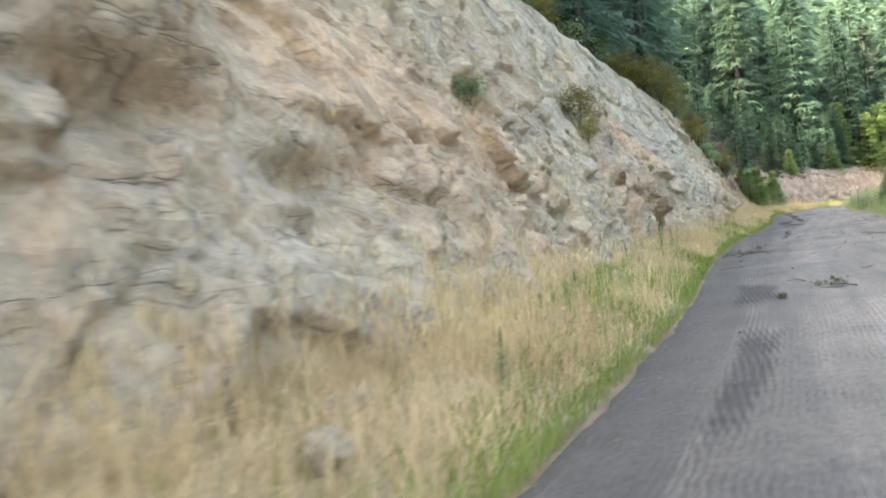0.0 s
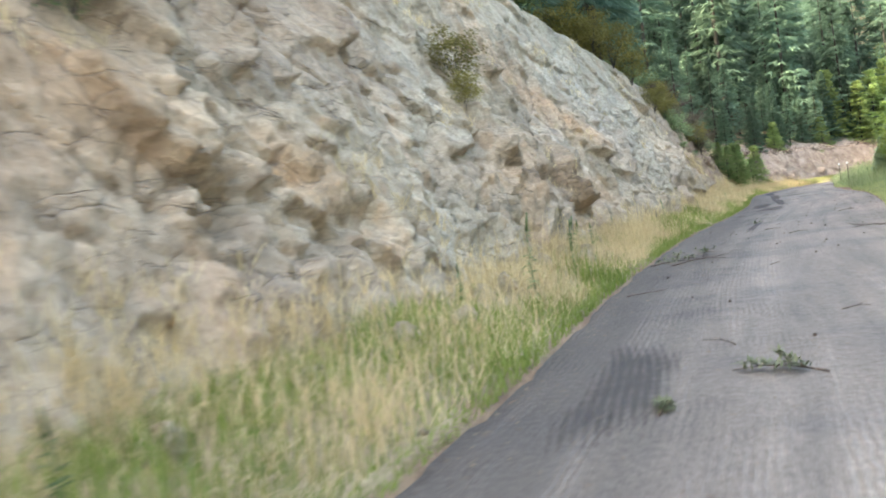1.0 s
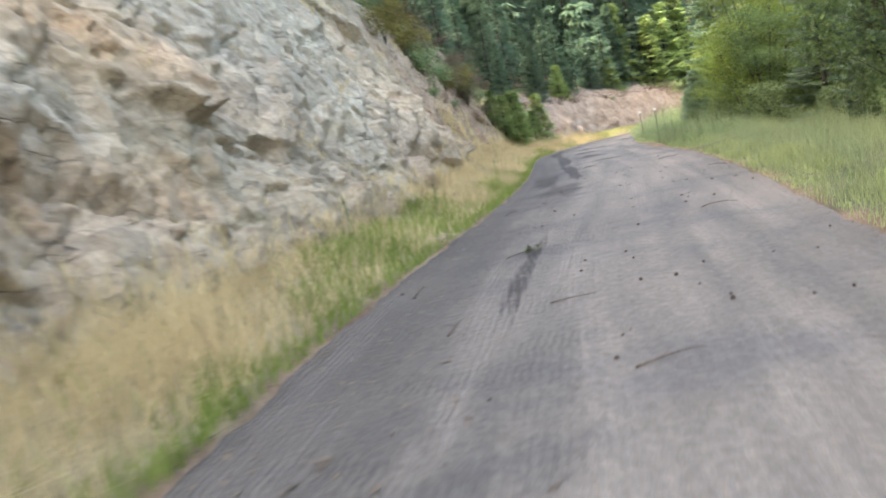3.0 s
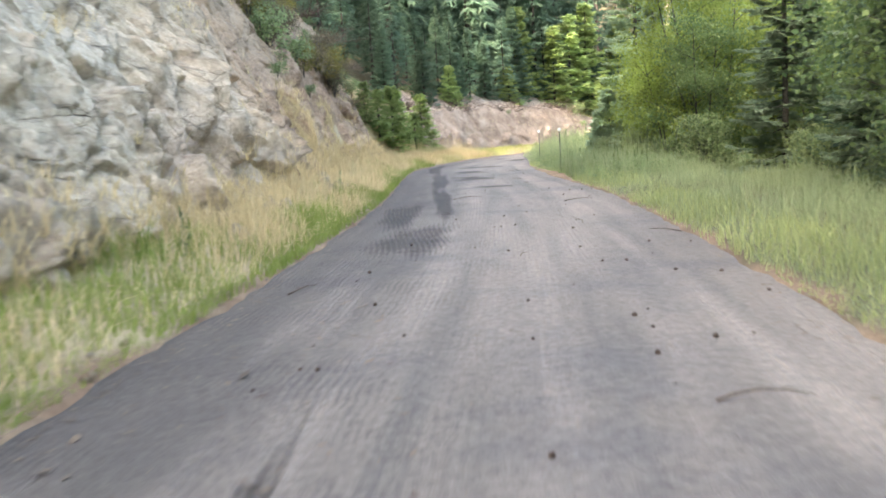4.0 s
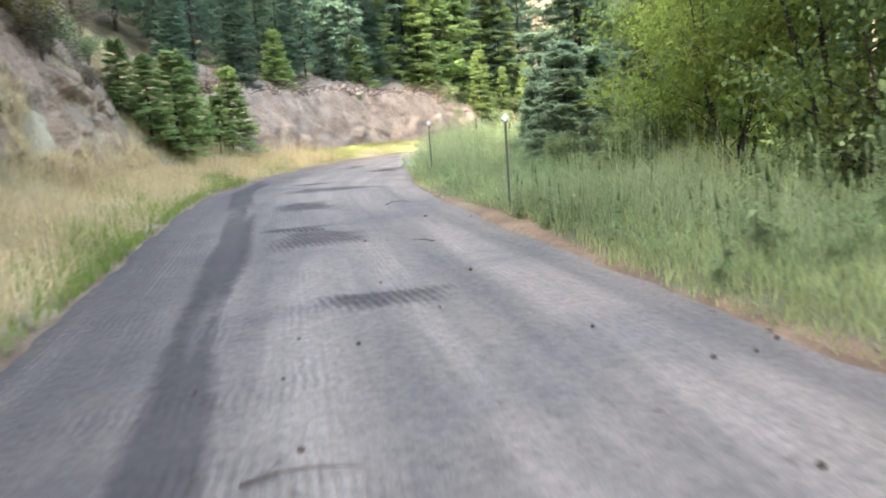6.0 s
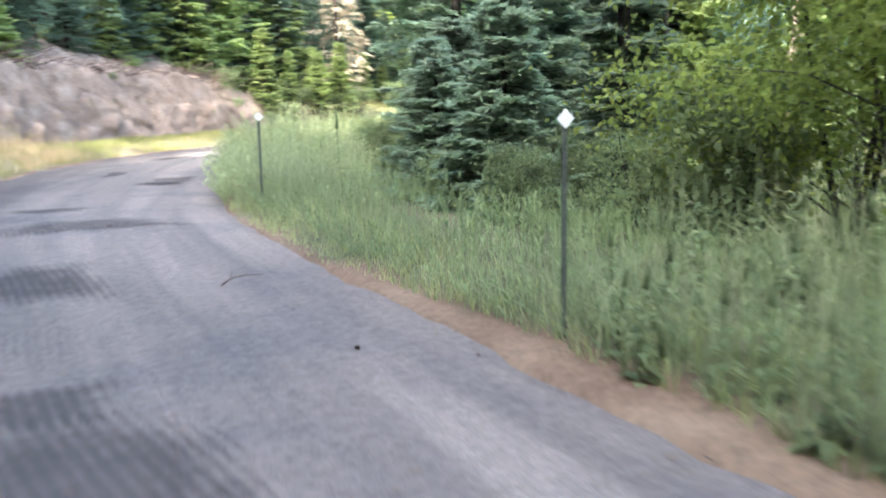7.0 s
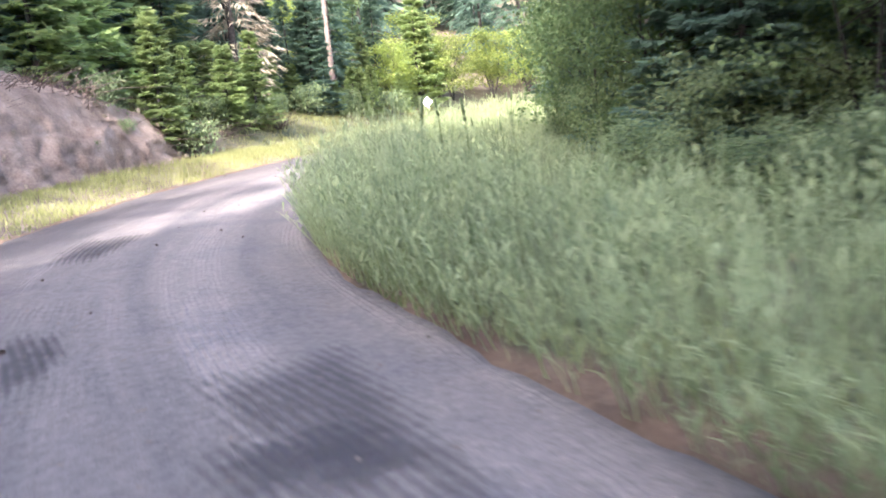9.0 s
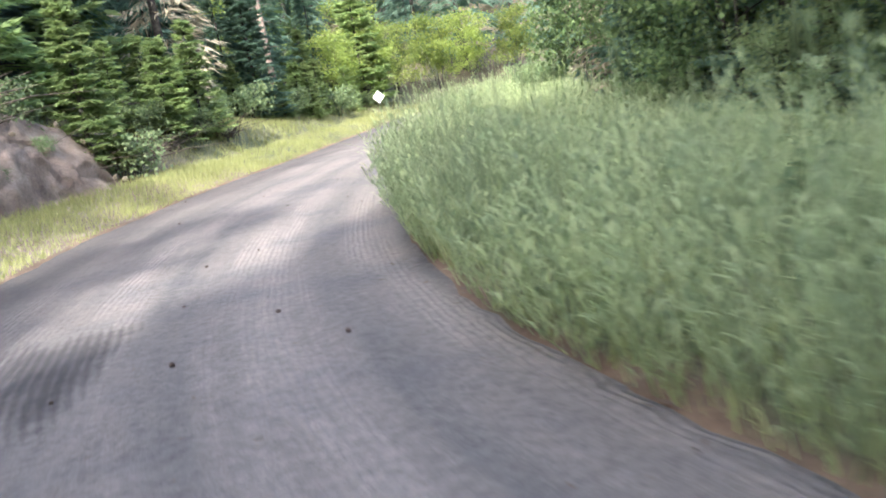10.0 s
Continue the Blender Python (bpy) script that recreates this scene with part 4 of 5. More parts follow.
def conifer(name, label, tall, wide, mat, seed, whorls=24, branches=6, sprays=14, leaf=0.42, low=0.06, girth=None, ragged=0.25, thin=0.13, near=None):
    r = np.random.default_rng(seed)
    top = new(name)
    g = girth or tall * 0.011 + 0.03
    hs = np.linspace(0, 1, 6)
    pts = np.stack([0.02 * tall * np.sin(hs * 3 + seed) * hs * 0.5, 0.015 * tall * np.sin(hs * 4 + 2 * seed) * hs * 0.5, hs * tall - 0.25], 1)
    put("trunk", clean_tube("trunk", [tube(pts, g * (1.02 - hs) + 0.008, 7)], BARK), top)
    if near:
        v, f, lines = near_crown(r, tall, wide, whorls, branches, *near, leaf, low)
        shift = [np.interp(lines[..., 2], pts[:, 2], pts[:, c]) for c in (0, 1)]
        lines = lines + np.stack([shift[0], shift[1], 0 * shift[0]], -1)
        rods = [tube(line, np.array([0.011, 0.007, 0.003]) * (0.6 + 0.12 * tall), 3) for line in lines[::2]]
        tagged(put("branchwork", clean_tube("branchwork", rods, BARK), top), kind="stuff")
    else:
        v, f = conifer_crown(r, tall, wide, whorls, branches, sprays, leaf, low, ragged, thin)
    v[:, 0] += np.interp(v[:, 2], pts[:, 2], pts[:, 0])
    v[:, 1] += np.interp(v[:, 2], pts[:, 2], pts[:, 1])
    put("crown", mesh_of("crown", v, f, mat), top)
    return tagged(top, label, "tree")


def broadleaf(name, label, tall, wide, mat, seed, leaves, leaf=0.13, stems=3, bottom=0.15, category="tree", thick=1.0):
    """Several stems with limbs; the leaves hang in clumps round the ends of the limbs."""
    r = np.random.default_rng(seed)
    top = new(name)
    wood, tips = [], []
    for k in range(stems):
        a = 2 * np.pi * k / stems + r.random()
        lean = wide * (0.25 + 0.35 * r.random())
        end = np.array([np.cos(a) * lean, np.sin(a) * lean, tall * (0.72 + 0.2 * r.random())])
        hs = np.linspace(0, 1, 6)[:, None]
        stem = hs * end * np.array([1, 1, 1]) + np.sin(hs * 3.1) * r.normal(0, 0.06 * wide, 3) * [1, 1, 0]
        stem[0, 2] -= 0.2
        g = thick * tall * 0.011 / math.sqrt(stems) + 0.006
        wood.append(tube(stem, g * (1.05 - 0.85 * hs[:, 0]), 6))
        for j in range(9):
            u = bottom + (0.97 - bottom) * (j + r.random()) / 9
            base = np.array([np.interp(u, hs[:, 0], stem[:, c]) for c in range(3)])
            b = r.random() * 2 * np.pi
            reach = wide * (0.35 + 0.5 * r.random()) * (1.15 - 0.75 * u)
            tip = base + [np.cos(b) * reach, np.sin(b) * reach, reach * (0.25 + 0.5 * r.random())]
            bent = (base + tip) / 2 + [0, 0, 0.1 * reach]
            wood.append(tube([base, bent, tip], [g * 0.4, g * 0.25, g * 0.08], 4))
            tips += [(bent, 0.55), (tip, 1.0), (tip * 0.7 + bent * 0.3, 0.8)]
    put("trunk", clean_tube("trunk", wood, BARK), top)
    at = np.array([t for t, _ in tips])
    w = np.array([w for _, w in tips])
    pick = r.choice(len(at), leaves, p=w / w.sum())
    spot = at[pick] + r.normal(0, 1, (leaves, 3)) * wide * 0.15 * np.array([1, 1, 0.6])
    spot[:, 2] = np.maximum(spot[:, 2], 0.08)
    way = unit(r.normal(0, 1, (leaves, 3)) + [0, 0, -0.35])
    side = unit(np.cross(way, r.normal(0, 0.5, (leaves, 3)) + [0, 0, 1]))
    size = leaf * (0.6 + 0.8 * r.random(leaves))
    v, f = kites(spot, way, side, size, size * 0.36, 0.1)
    put("leaves", mesh_of("leaves", v, f, mat), top)
    return tagged(top, label, category)


def snag(name, label, tall, seed, girth, twigs=40):
    r = np.random.default_rng(seed)
    top = new(name)
    hs = np.linspace(0, 1, 8)
    pts = np.stack([0.25 * np.sin(hs * 3 + seed), 0.2 * np.sin(hs * 2.3 + seed), hs * tall - 0.3], 1)
    put("trunk", clean_tube("trunk", [tube(pts, girth * (1.05 - 0.8 * hs), 9)], SNAG), top)
    rods = []
    for k in range(twigs):
        u = 0.15 + 0.83 * r.random()
        base = np.array([np.interp(u, hs, pts[:, c]) for c in range(3)])
        a, reach = r.random() * 2 * np.pi, (0.5 + 1.2 * r.random()) * (1.1 - 0.6 * u)
        tip = base + [np.cos(a) * reach, np.sin(a) * reach, -0.25 * reach + 0.2 * r.normal()]
        rods.append(tube([base, (base + tip) / 2 + [0, 0, 0.08], tip], [0.018, 0.012, 0.004], 4))
    tagged(put("branchwork", clean_tube("branchwork", rods, SNAG), top), kind="stuff")
    return tagged(top, label, "dead tree")


def stand(thing, s, d, turn=0.0, scale=1.0, sunk=0.0):
    x, y = on_road([s], [d])
    z = land(np.array([float(s)]), np.array([float(d)]), x, y)[0]
    thing.matrix_basis = pose(x[0], y[0], z - sunk, 0, 0, turn) @ Matrix.Scale(scale, 4)
    return thing


def again(thing, s, d, turn, scale, label="", group=""):
    x, y = on_road([s], [d])
    z = land(np.array([float(s)]), np.array([float(d)]), x, y)[0]
    old = thing.scale.copy()
    thing.scale = (scale, scale, scale)
    c = copy_thing(thing, pose(x[0], y[0], z, 0, 0, turn))
    thing.scale = old
    return tagged(c, label, group=group)


TALL_LABEL = "tall dark green fir tree in the hillside forest"
firs = [conifer("fir_tree", TALL_LABEL, 17, 2.9, FIR, 31, 30, 6, 27, 0.6, 0.10),
        conifer("fir_tree", TALL_LABEL, 21, 3.1, FIR, 32, 34, 6, 27, 0.66, 0.16),
        conifer("fir_tree", TALL_LABEL, 13, 2.5, FIR, 33, 28, 6, 27, 0.53, 0.05),
        conifer("fir_tree", "blue-green spruce tree in the hillside forest", 16, 2.8, FIR_BLUE, 34, 30, 6, 27, 0.57, 0.06)]
far_firs = [conifer("fir_tree", TALL_LABEL, 18, 3.0, FIR, 51, 24, 5, 18, 0.9, 0.08), conifer("fir_tree", TALL_LABEL, 15, 2.6, FIR_BLUE, 52, 22, 5, 18, 0.85, 0.08)]
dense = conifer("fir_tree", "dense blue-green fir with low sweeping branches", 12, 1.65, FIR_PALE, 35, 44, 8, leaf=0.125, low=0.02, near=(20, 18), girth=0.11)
dense2 = conifer("fir_tree", "dense dark fir beside the grassy shoulder", 9, 2.0, FIR, 36, 40, 9, leaf=0.19, low=0.01, near=(13, 10))
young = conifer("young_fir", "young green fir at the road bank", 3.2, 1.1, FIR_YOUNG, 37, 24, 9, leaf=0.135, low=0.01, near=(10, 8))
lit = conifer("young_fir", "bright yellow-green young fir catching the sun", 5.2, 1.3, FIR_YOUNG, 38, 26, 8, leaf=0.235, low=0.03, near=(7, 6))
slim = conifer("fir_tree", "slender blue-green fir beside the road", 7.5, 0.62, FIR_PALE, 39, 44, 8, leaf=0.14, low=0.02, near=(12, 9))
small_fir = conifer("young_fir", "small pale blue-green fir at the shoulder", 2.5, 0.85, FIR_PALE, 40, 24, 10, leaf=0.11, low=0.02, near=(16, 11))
mid_fir = conifer("fir_tree", "blue-green fir behind the shoulder grass", 7, 1.7, FIR_BLUE, 54, 30, 8, leaf=0.2, low=0.02, near=(11, 9))
alder = broadleaf("alder_tree", "yellow-green broadleaf tree with several stems", 7.5, 3.0, LEAF, 41, 21000, 0.085, 4, 0.12)
alder2 = broadleaf("alder_tree", "leafy green broadleaf tree leaning over the grass", 6.0, 2.6, LEAF_MID, 42, 11500, 0.092, 3, 0.08)
alder_far = broadleaf("alder_tree", "yellow-green broadleaf tree with several stems", 7.5, 3.0, LEAF_MID, 48, 6500, 0.17, 4, 0.12)
alder_lit = broadleaf("alder_tree", "bright yellow-green broadleaf tree past the bend", 6.5, 2.8, LEAF, 49, 6500, 0.15, 4, 0.1)
shrub = broadleaf("shrub", "leafy green shrub among the grass", 2.2, 1.3, LEAF_SHADE, 43, 2800, 0.1, 5, 0.05, "shrub")
shrub_fine = broadleaf("shrub", "leafy green shrub among the tall grass", 2.2, 1.3, LEAF_SHADE, 50, 5800, 0.066, 5, 0.05, "shrub")
shrub2 = broadleaf("shrub", "low dark green shrub on the slope", 1.3, 1.0, LEAF_SHADE, 44, 1200, 0.098, 5, 0.05, "shrub")
withered = broadleaf("shrub", "withered brown brush hanging on the slope", 1.2, 1.1, LEAF_BROWN, 46, 1900, 0.06, 7, 0.04, "shrub")
gold = broadleaf("shrub", "yellowing shrub at the top of the rock", 1.8, 1.1, LEAF_GOLD, 45, 3200, 0.07, 5, 0.05, "shrub")
grey_tree = conifer("dead_fir", "grey dying fir with thin bare branches", 14, 2.0, DEAD, 46, 34, 6, 30, 0.4, 0.04, thin=0.07)
dead = snag("dead_tree", "bare pinkish dead trunk with broken branches", 15, 47, 0.2)

# those that stand near the road
stand(firs[0], 92, -10.5, 20), stand(firs[1], 88, -13, 80), stand(firs[2], 97, -9.5, 10), stand(firs[3], 104, -11, 50)
stand(far_firs[0], 62, -26, 0), stand(far_firs[1], 95, -19, 0)
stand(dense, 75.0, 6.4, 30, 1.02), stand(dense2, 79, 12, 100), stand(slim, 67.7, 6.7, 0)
for s, d, turn, k in [(81.0, 6.9, 50, 0.55), (89.0, 7.6, 200, 0.65)]:
    again(mid_fir, s, d, turn, k)
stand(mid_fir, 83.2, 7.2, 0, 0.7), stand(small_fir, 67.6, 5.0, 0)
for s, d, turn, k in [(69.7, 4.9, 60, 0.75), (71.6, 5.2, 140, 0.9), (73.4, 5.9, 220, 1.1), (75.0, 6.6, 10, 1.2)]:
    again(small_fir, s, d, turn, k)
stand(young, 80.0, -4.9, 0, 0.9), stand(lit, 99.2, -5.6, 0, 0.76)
stand(alder_far, 37, 11, 0), stand(alder_lit, 133, -8, 0), stand(alder, 60.5, 6.6, 0), stand(alder2, 44.5, 7.0, 40)
stand(shrub, 58, 8.0, 0), stand(shrub_fine, 81, 6.6, 0, 0.75), stand(shrub2, 64, -7.6, 0), stand(gold, 47, -8.2, 0), stand(withered, 69, -7.2, 0, 0.8)
stand(grey_tree, 109.2, -7.6, 0, 0.95), stand(dead, 120.3, -7.0, 0, 0.8)
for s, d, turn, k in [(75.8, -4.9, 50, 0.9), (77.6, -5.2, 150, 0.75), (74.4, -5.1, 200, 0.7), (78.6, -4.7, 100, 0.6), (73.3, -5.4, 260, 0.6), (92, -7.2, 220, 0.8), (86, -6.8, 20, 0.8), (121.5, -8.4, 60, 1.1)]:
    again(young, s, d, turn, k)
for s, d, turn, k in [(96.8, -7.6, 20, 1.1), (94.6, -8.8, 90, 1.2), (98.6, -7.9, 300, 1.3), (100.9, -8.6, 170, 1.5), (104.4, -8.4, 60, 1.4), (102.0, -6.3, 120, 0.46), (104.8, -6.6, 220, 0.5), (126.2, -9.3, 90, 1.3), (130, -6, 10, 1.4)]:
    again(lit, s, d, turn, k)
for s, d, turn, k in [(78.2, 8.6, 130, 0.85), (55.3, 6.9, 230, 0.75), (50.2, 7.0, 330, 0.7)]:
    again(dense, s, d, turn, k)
for s, d, turn, k in [(51.5, 7.6, 30, 0.9), (48.2, 7.7, 100, 1.0), (53.2, 8.8, 200, 1.1), (82, 9, 60, 0.9), (84, 9.5, 160, 0.9), (88, 9, 10, 0.8), (91.5, 8, 70, 0.8), (95, 7.6, 200, 0.9), (98.5, 8.2, 20, 0.9), (102, 8, 120, 1.0), (106, 8.4, 220, 0.9), (93, 11, 10, 1.3), (98, 12, 80, 1.3), (84, 13, 50, 1.2)]:
    again(dense2, s, d, turn, k)
for s, d, turn, k in [(58.4, 8.8, 70, 0.9), (46, 9.4, 160, 1.0), (44, 8.0, 20, 1.05), (39, 8.5, 320, 1.1), (34, 9, 140, 1.1), (54, 10.5, 200, 1.25), (47, 12, 30, 1.3), (111, 6.5, 30, 0.9), (120, 7.5, 130, 1.0), (131, -12, 130, 1.1)]:
    again(alder2 if 46 < s < 60 and d < 9 else alder_far, s, d, turn, k)
for s, d, turn, k in [(58.8, 5.9, 70, 0.75), (46, 6.3, 170, 0.9), (41, 6.8, 80, 0.95), (36.5, 7.0, 10, 0.9), (30, 8, 200, 1.1), (25, 8.5, 260, 1.1)]:
    again(alder2, s, d, turn, k)
for s, d, turn, k in [(62.6, 6.0, 140, 0.66), (64.0, 6.9, 200, 0.8), (61.5, 9.6, 20, 0.9)]:
    again(alder, s, d, turn, k)
for s, d, turn, k in [(79.5, 7.6, 60, 0.7), (84.6, 7.0, 10, 0.75), (86.8, 7.8, 100, 0.9), (91.0, 7.2, 190, 0.8), (94.2, 7.6, 280, 0.85), (97.4, 7.0, 340, 0.8), (100.5, 7.6, 130, 0.85)]:
    again(alder2, s, d, turn, k, "dull green broadleaf tree behind the tall grass")
for s, d, turn, k in [(93.5, -8.2, 10, 0.7), (98.4, -9.6, 160, 0.9), (105.5, -9.6, 20, 0.8), (116.5, -9.5, 90, 0.8), (119, -12.5, 130, 1.0), (115, -6.4, 250, 0.7), (90.5, -7.8, 90, 0.42), (87.5, -7.4, 30, 0.4), (84, -7.0, 200, 0.45), (82.0, -8.0, 300, 0.45)]:
    again(dense2, s, d, turn, k, "dark green fir at the top of the bank")
for s, d, turn, k in [(122, -11, 20, 1.0), (127, -6.2, 120, 0.7), (131, -5.8, 220, 0.8), (135, -6.5, 300, 0.8), (139, -6, 40, 0.9), (144, -6.5, 90, 0.9), (150, -7, 190, 0.9)]:
    again(alder_lit, s, d, turn, k)
r = np.random.default_rng(5)
for s in [v for v in np.arange(28, 112, 2.1) if v < 64 or 79 < v < 100]:
    again(shrub if s < 76 else shrub_fine, s + r.uniform(-0.8, 0.8), 5.4 + 1.8 * r.random() + (0.6 if s > 70 else 0), r.random() * 360, (0.5 if s < 76 else 0.32) + 0.4 * r.random())
for s, d, turn, k in [(66.4, 4.6, 40, 0.42), (65.2, 5.2, 200, 0.5), (67.2, 5.6, 130, 0.5), (68.6, 4.6, 90, 0.33), (64.3, 5.9, 10, 0.5), (69.6, 5.2, 80, 0.5), (73.6, 5.3, 75, 0.4), (75.3, 5.2, 205, 0.42), (77.0, 5.3, 325, 0.45), (76.4, 5.9, 175, 0.5), (78.0, 5.2, 240, 0.42), (75.3, 6.3, 300, 0.5), (77.4, 6.4, 30, 0.55), (80.2, 5.2, 120, 0.45)]:
    again(shrub_fine, s, d, turn, k)
for n in range(34):
    s, d = 66 + 22 * r.random(), 10 + 14 * r.random()
    again(lit if n % 3 == 0 else shrub2, s, d, r.random() * 360, 0.7 + 0.7 * r.random(), "sunlit young growth in the clearing")
for s in list(np.arange(62, 84, 1.7)) + list(np.arange(84, 112, 2.2)):
    again(shrub2, s, -6.0 - 2.2 * r.random() - (0.5 if s > 83 else 0), r.random() * 360, 0.35 + 0.35 * r.random())
for s in np.arange(97, 130, 2.6):
    again(shrub2, s, -4.7 - 2.0 * r.random(), r.random() * 360, 0.6 + 0.6 * r.random())
for s in np.arange(103, 128, 1.9):
    again(young if r.random() < 0.6 else lit, s + r.random(), -5.2 - 2.0 * r.random(), r.random() * 360, 0.45 + 0.4 * r.random())
for s in np.arange(112, 142, 3.4):
    again(shrub2, s, 3.9 + 2.0 * r.random(), r.random() * 360, 0.8 + 0.5 * r.random())
for s, d, turn, k in [(115, -15, 30, 0.9), (119, -19, 130, 1.1), (112, -21, 230, 1.0), (124, -14, 70, 0.9), (110.5, -13, 200, 0.8)]:
    again(grey_tree, s, d, turn, k)
for s, d, turn, k in [(113, -17, 30, 0.8), (121, -16, 130, 1.0), (84, 24, 0, 0.9), (79, 27, 60, 1.0), (76, 22, 160, 0.8), (66.5, 17, 0, 0.9), (69, 21, 60, 1.1), (64.5, 14, 200, 0.8)]:
    again(dead, s, d, turn, k)
for s, d, turn, k in [(101.5, 7.0, 40, 0.7), (104.5, 8.2, 120, 0.75), (108.5, 7.4, 260, 0.6)]:
    again(grey_tree, s, d, turn, k, "dying fir with rust-brown bare branches")
for s, d, turn, k in [(66, 19, 10, 1.0), (62, 24, 60, 1.1), (69, 27, 160, 1.2), (64, 31, 200, 1.3)]:
    again(alder_lit, s, d, turn, k, "sunlit yellow-green broadleaf tree across the meadow")
for s, d, turn, k in [(76, 25, 10, 1.6), (80, 30, 80, 2.0), (85, 27, 120, 1.7), (74, 32, 220, 2.1), (82, 36, 20, 2.2), (65.5, 15, 10, 1.2), (68.5, 18, 60, 1.5), (62.5, 17, 160, 1.4), (71, 23, 260, 1.8)]:
    again(lit, s, d, turn, k)
for s in np.arange(20, 62, 2.6):
    e = bank_top(s) / bank_steep(s) + 1.9
    again(gold if r.random() < 0.4 else shrub2, s + r.random(), -HALF - e - 0.6 - r.random(), r.random() * 360, 0.7 + 0.7 * r.random())

# the forest up the hill, over the valley and ahead
FOREST = "forest trees"
spots = []


def roomy(x, y, gap):
    return all((x - a) ** 2 + (y - b) ** 2 > gap * gap for a, b in spots)


# places on the road that the sun reaches between the hillside trees
SUNNY = [(32.4, 77.8), (38.6, 83.0), (43.5, 86.0), (48.0, 88.0)]


def shades(x, y):
    for px, py in SUNNY:
        vx, vy = x - px, y - py
        if 5 < vx * SUN_FROM.x + vy * SUN_FROM.y < 48 and abs(vx * SUN_FROM.y - vy * SUN_FROM.x) < 1.6:
            return True
    return False


def plant(n, s_range, e_range, side, gap, scales):
    done = tries = 0
    while done < n and tries < n * 30:
        tries += 1
        s, e = r.uniform(*s_range), r.uniform(*e_range)
        if side < 0:
            e += max(bank_top(s) / bank_steep(s) - 0.5, 0)
        d = side * (HALF + e)
        x, y = on_road([s], [d])
        if not roomy(x[0], y[0], gap) or (x[0] > 38 and y[0] < 73) or (side < 0 and 105 < s < 112.5 and e < 9) or shades(x[0], y[0]):
            continue
        ss, dd = from_road(x, y)
        if abs(dd[0]) < abs(d) - 1.0:
            continue
        spots.append((x[0], y[0]))
        again(firs[int(r.integers(4))] if e < 11 else far_firs[int(r.integers(2))], s, d, r.random() * 360, r.uniform(*scales), group=FOREST)
        done += 1


def plant_at(thing, x, y, turn, k, label=""):
    s, d = from_road([x], [y])
    again(thing, s[0], d[0], turn, k, label)


# added firs above the rock, mostly unseen, to keep sun off the road
for n, s in enumerate(np.arange(-12, 60, 2.8)):
    again(far_firs[n % 2], s + r.random(), -HALF - float(bank_top(s) / bank_steep(s)) - 5.0 - 2.5 * r.random(), r.random() * 360, 0.85 + 0.3 * r.random(), group=FOREST)


# young trees and bare trunks in the sunlit clearing across the valley
for n in range(30):
    far = 22 + 26 * (n % 15) / 15 + 3 * r.random()
    a = radians(-4 + 36 * r.random())
    x, y = 19 + far * math.cos(a), 56 + far * math.sin(a)
    kind = (lit, alder_lit, far_firs[0], shrub2, far_firs[1], lit)[n % 6]
    k = (1.0 + 0.9 * r.random()) if kind in (lit, shrub2) else 0.45 + 0.4 * r.random()
    plant_at(kind, x, y, r.random() * 360, k, "sunlit tree in the clearing across the valley")
for x, y, k in [(44, 62.5, 0.7), (47, 64.5, 0.85), (41, 61.0, 0.55), (52, 66, 0.9), (38, 63.5, 0.5), (50, 62, 0.8)]:
    plant_at(dead, x, y, 50 * x, k)


plant(12, (73, 86), (5.5, 10), -1, 1.9, (0.25, 0.45))
plant(12, (80, 92), (3.4, 8.0), -1, 1.6, (0.22, 0.38))
plant(18, (96, 128), (4.5, 9.0), -1, 2.2, (0.3, 0.6))
# trees mostly out of view above the rock, thickened to block the sun
plant(74, (-14, 62), (2.5, 24), -1, 2.2, (0.8, 1.2))
plant(26, (54, 71), (5, 24), -1, 2.0, (0.7, 1.0))
plant(18, (69, 88), (8, 24), -1, 2.6, (0.4, 0.62))
plant(40, (86, 109), (8, 30), -1, 2.3, (0.6, 1.05))
plant(12, (74, 98), (13, 27), -1, 2.4, (0.9, 1.2))
plant(18, (109, 132), (9, 30), -1, 3.0, (0.5, 0.9))
plant(26, (20, 54), (9, 26), 1, 3.0, (0.7, 1.1))
plant(7, (56, 76), (22, 45), 1, 4.0, (0.7, 1.1))
plant(12, (88, 112), (9.5, 22), 1, 3.4, (0.6, 1.0))
plant(26, (112, 150), (4, 40), 1, 3.2, (0.7, 1.1))
plant(24, (128, 158), (4, 40), -1, 3.0, (0.7, 1.2))


def build_far_forest():
    r2 = np.random.default_rng(77)
    vs = []
    for k in range(1300):
        a, far = r2.uniform(0, 2 * np.pi), 55 + 190 * r2.random() ** 0.8
        x, y = 25 + math.cos(a) * far, 60 + math.sin(a) * far
        vs.append((x, y))
    p = np.array(vs)
    s, d = from_road(p[:, 0], p[:, 1])
    ok = np.where(d < 0, -d > 24, d > 34)
    a = np.degrees(np.arctan2(p[:, 0] - 10, p[:, 1] - 30))
    ok &= (a > -45) & (a < 105)
    p, s, d = p[ok], s[ok], d[ok]
    z = land(s, d, p[:, 0], p[:, 1])
    pieces = []
    for (x, y), zz in zip(p, z):
        tall = r2.uniform(13, 24)
        v, f = conifer_crown(r2, tall, tall * 0.15, 11, 5, 6, 1.7, 0.05, 0.3, 0.2)
        pieces.append((v + [x, y, zz], f))
    v, f = join(pieces)
    tagged(put("far_forest", mesh_of("far_forest", v, f, FIR)), "distant dark fir forest on the valley sides", "forest", kind="stuff")


build_far_forest()


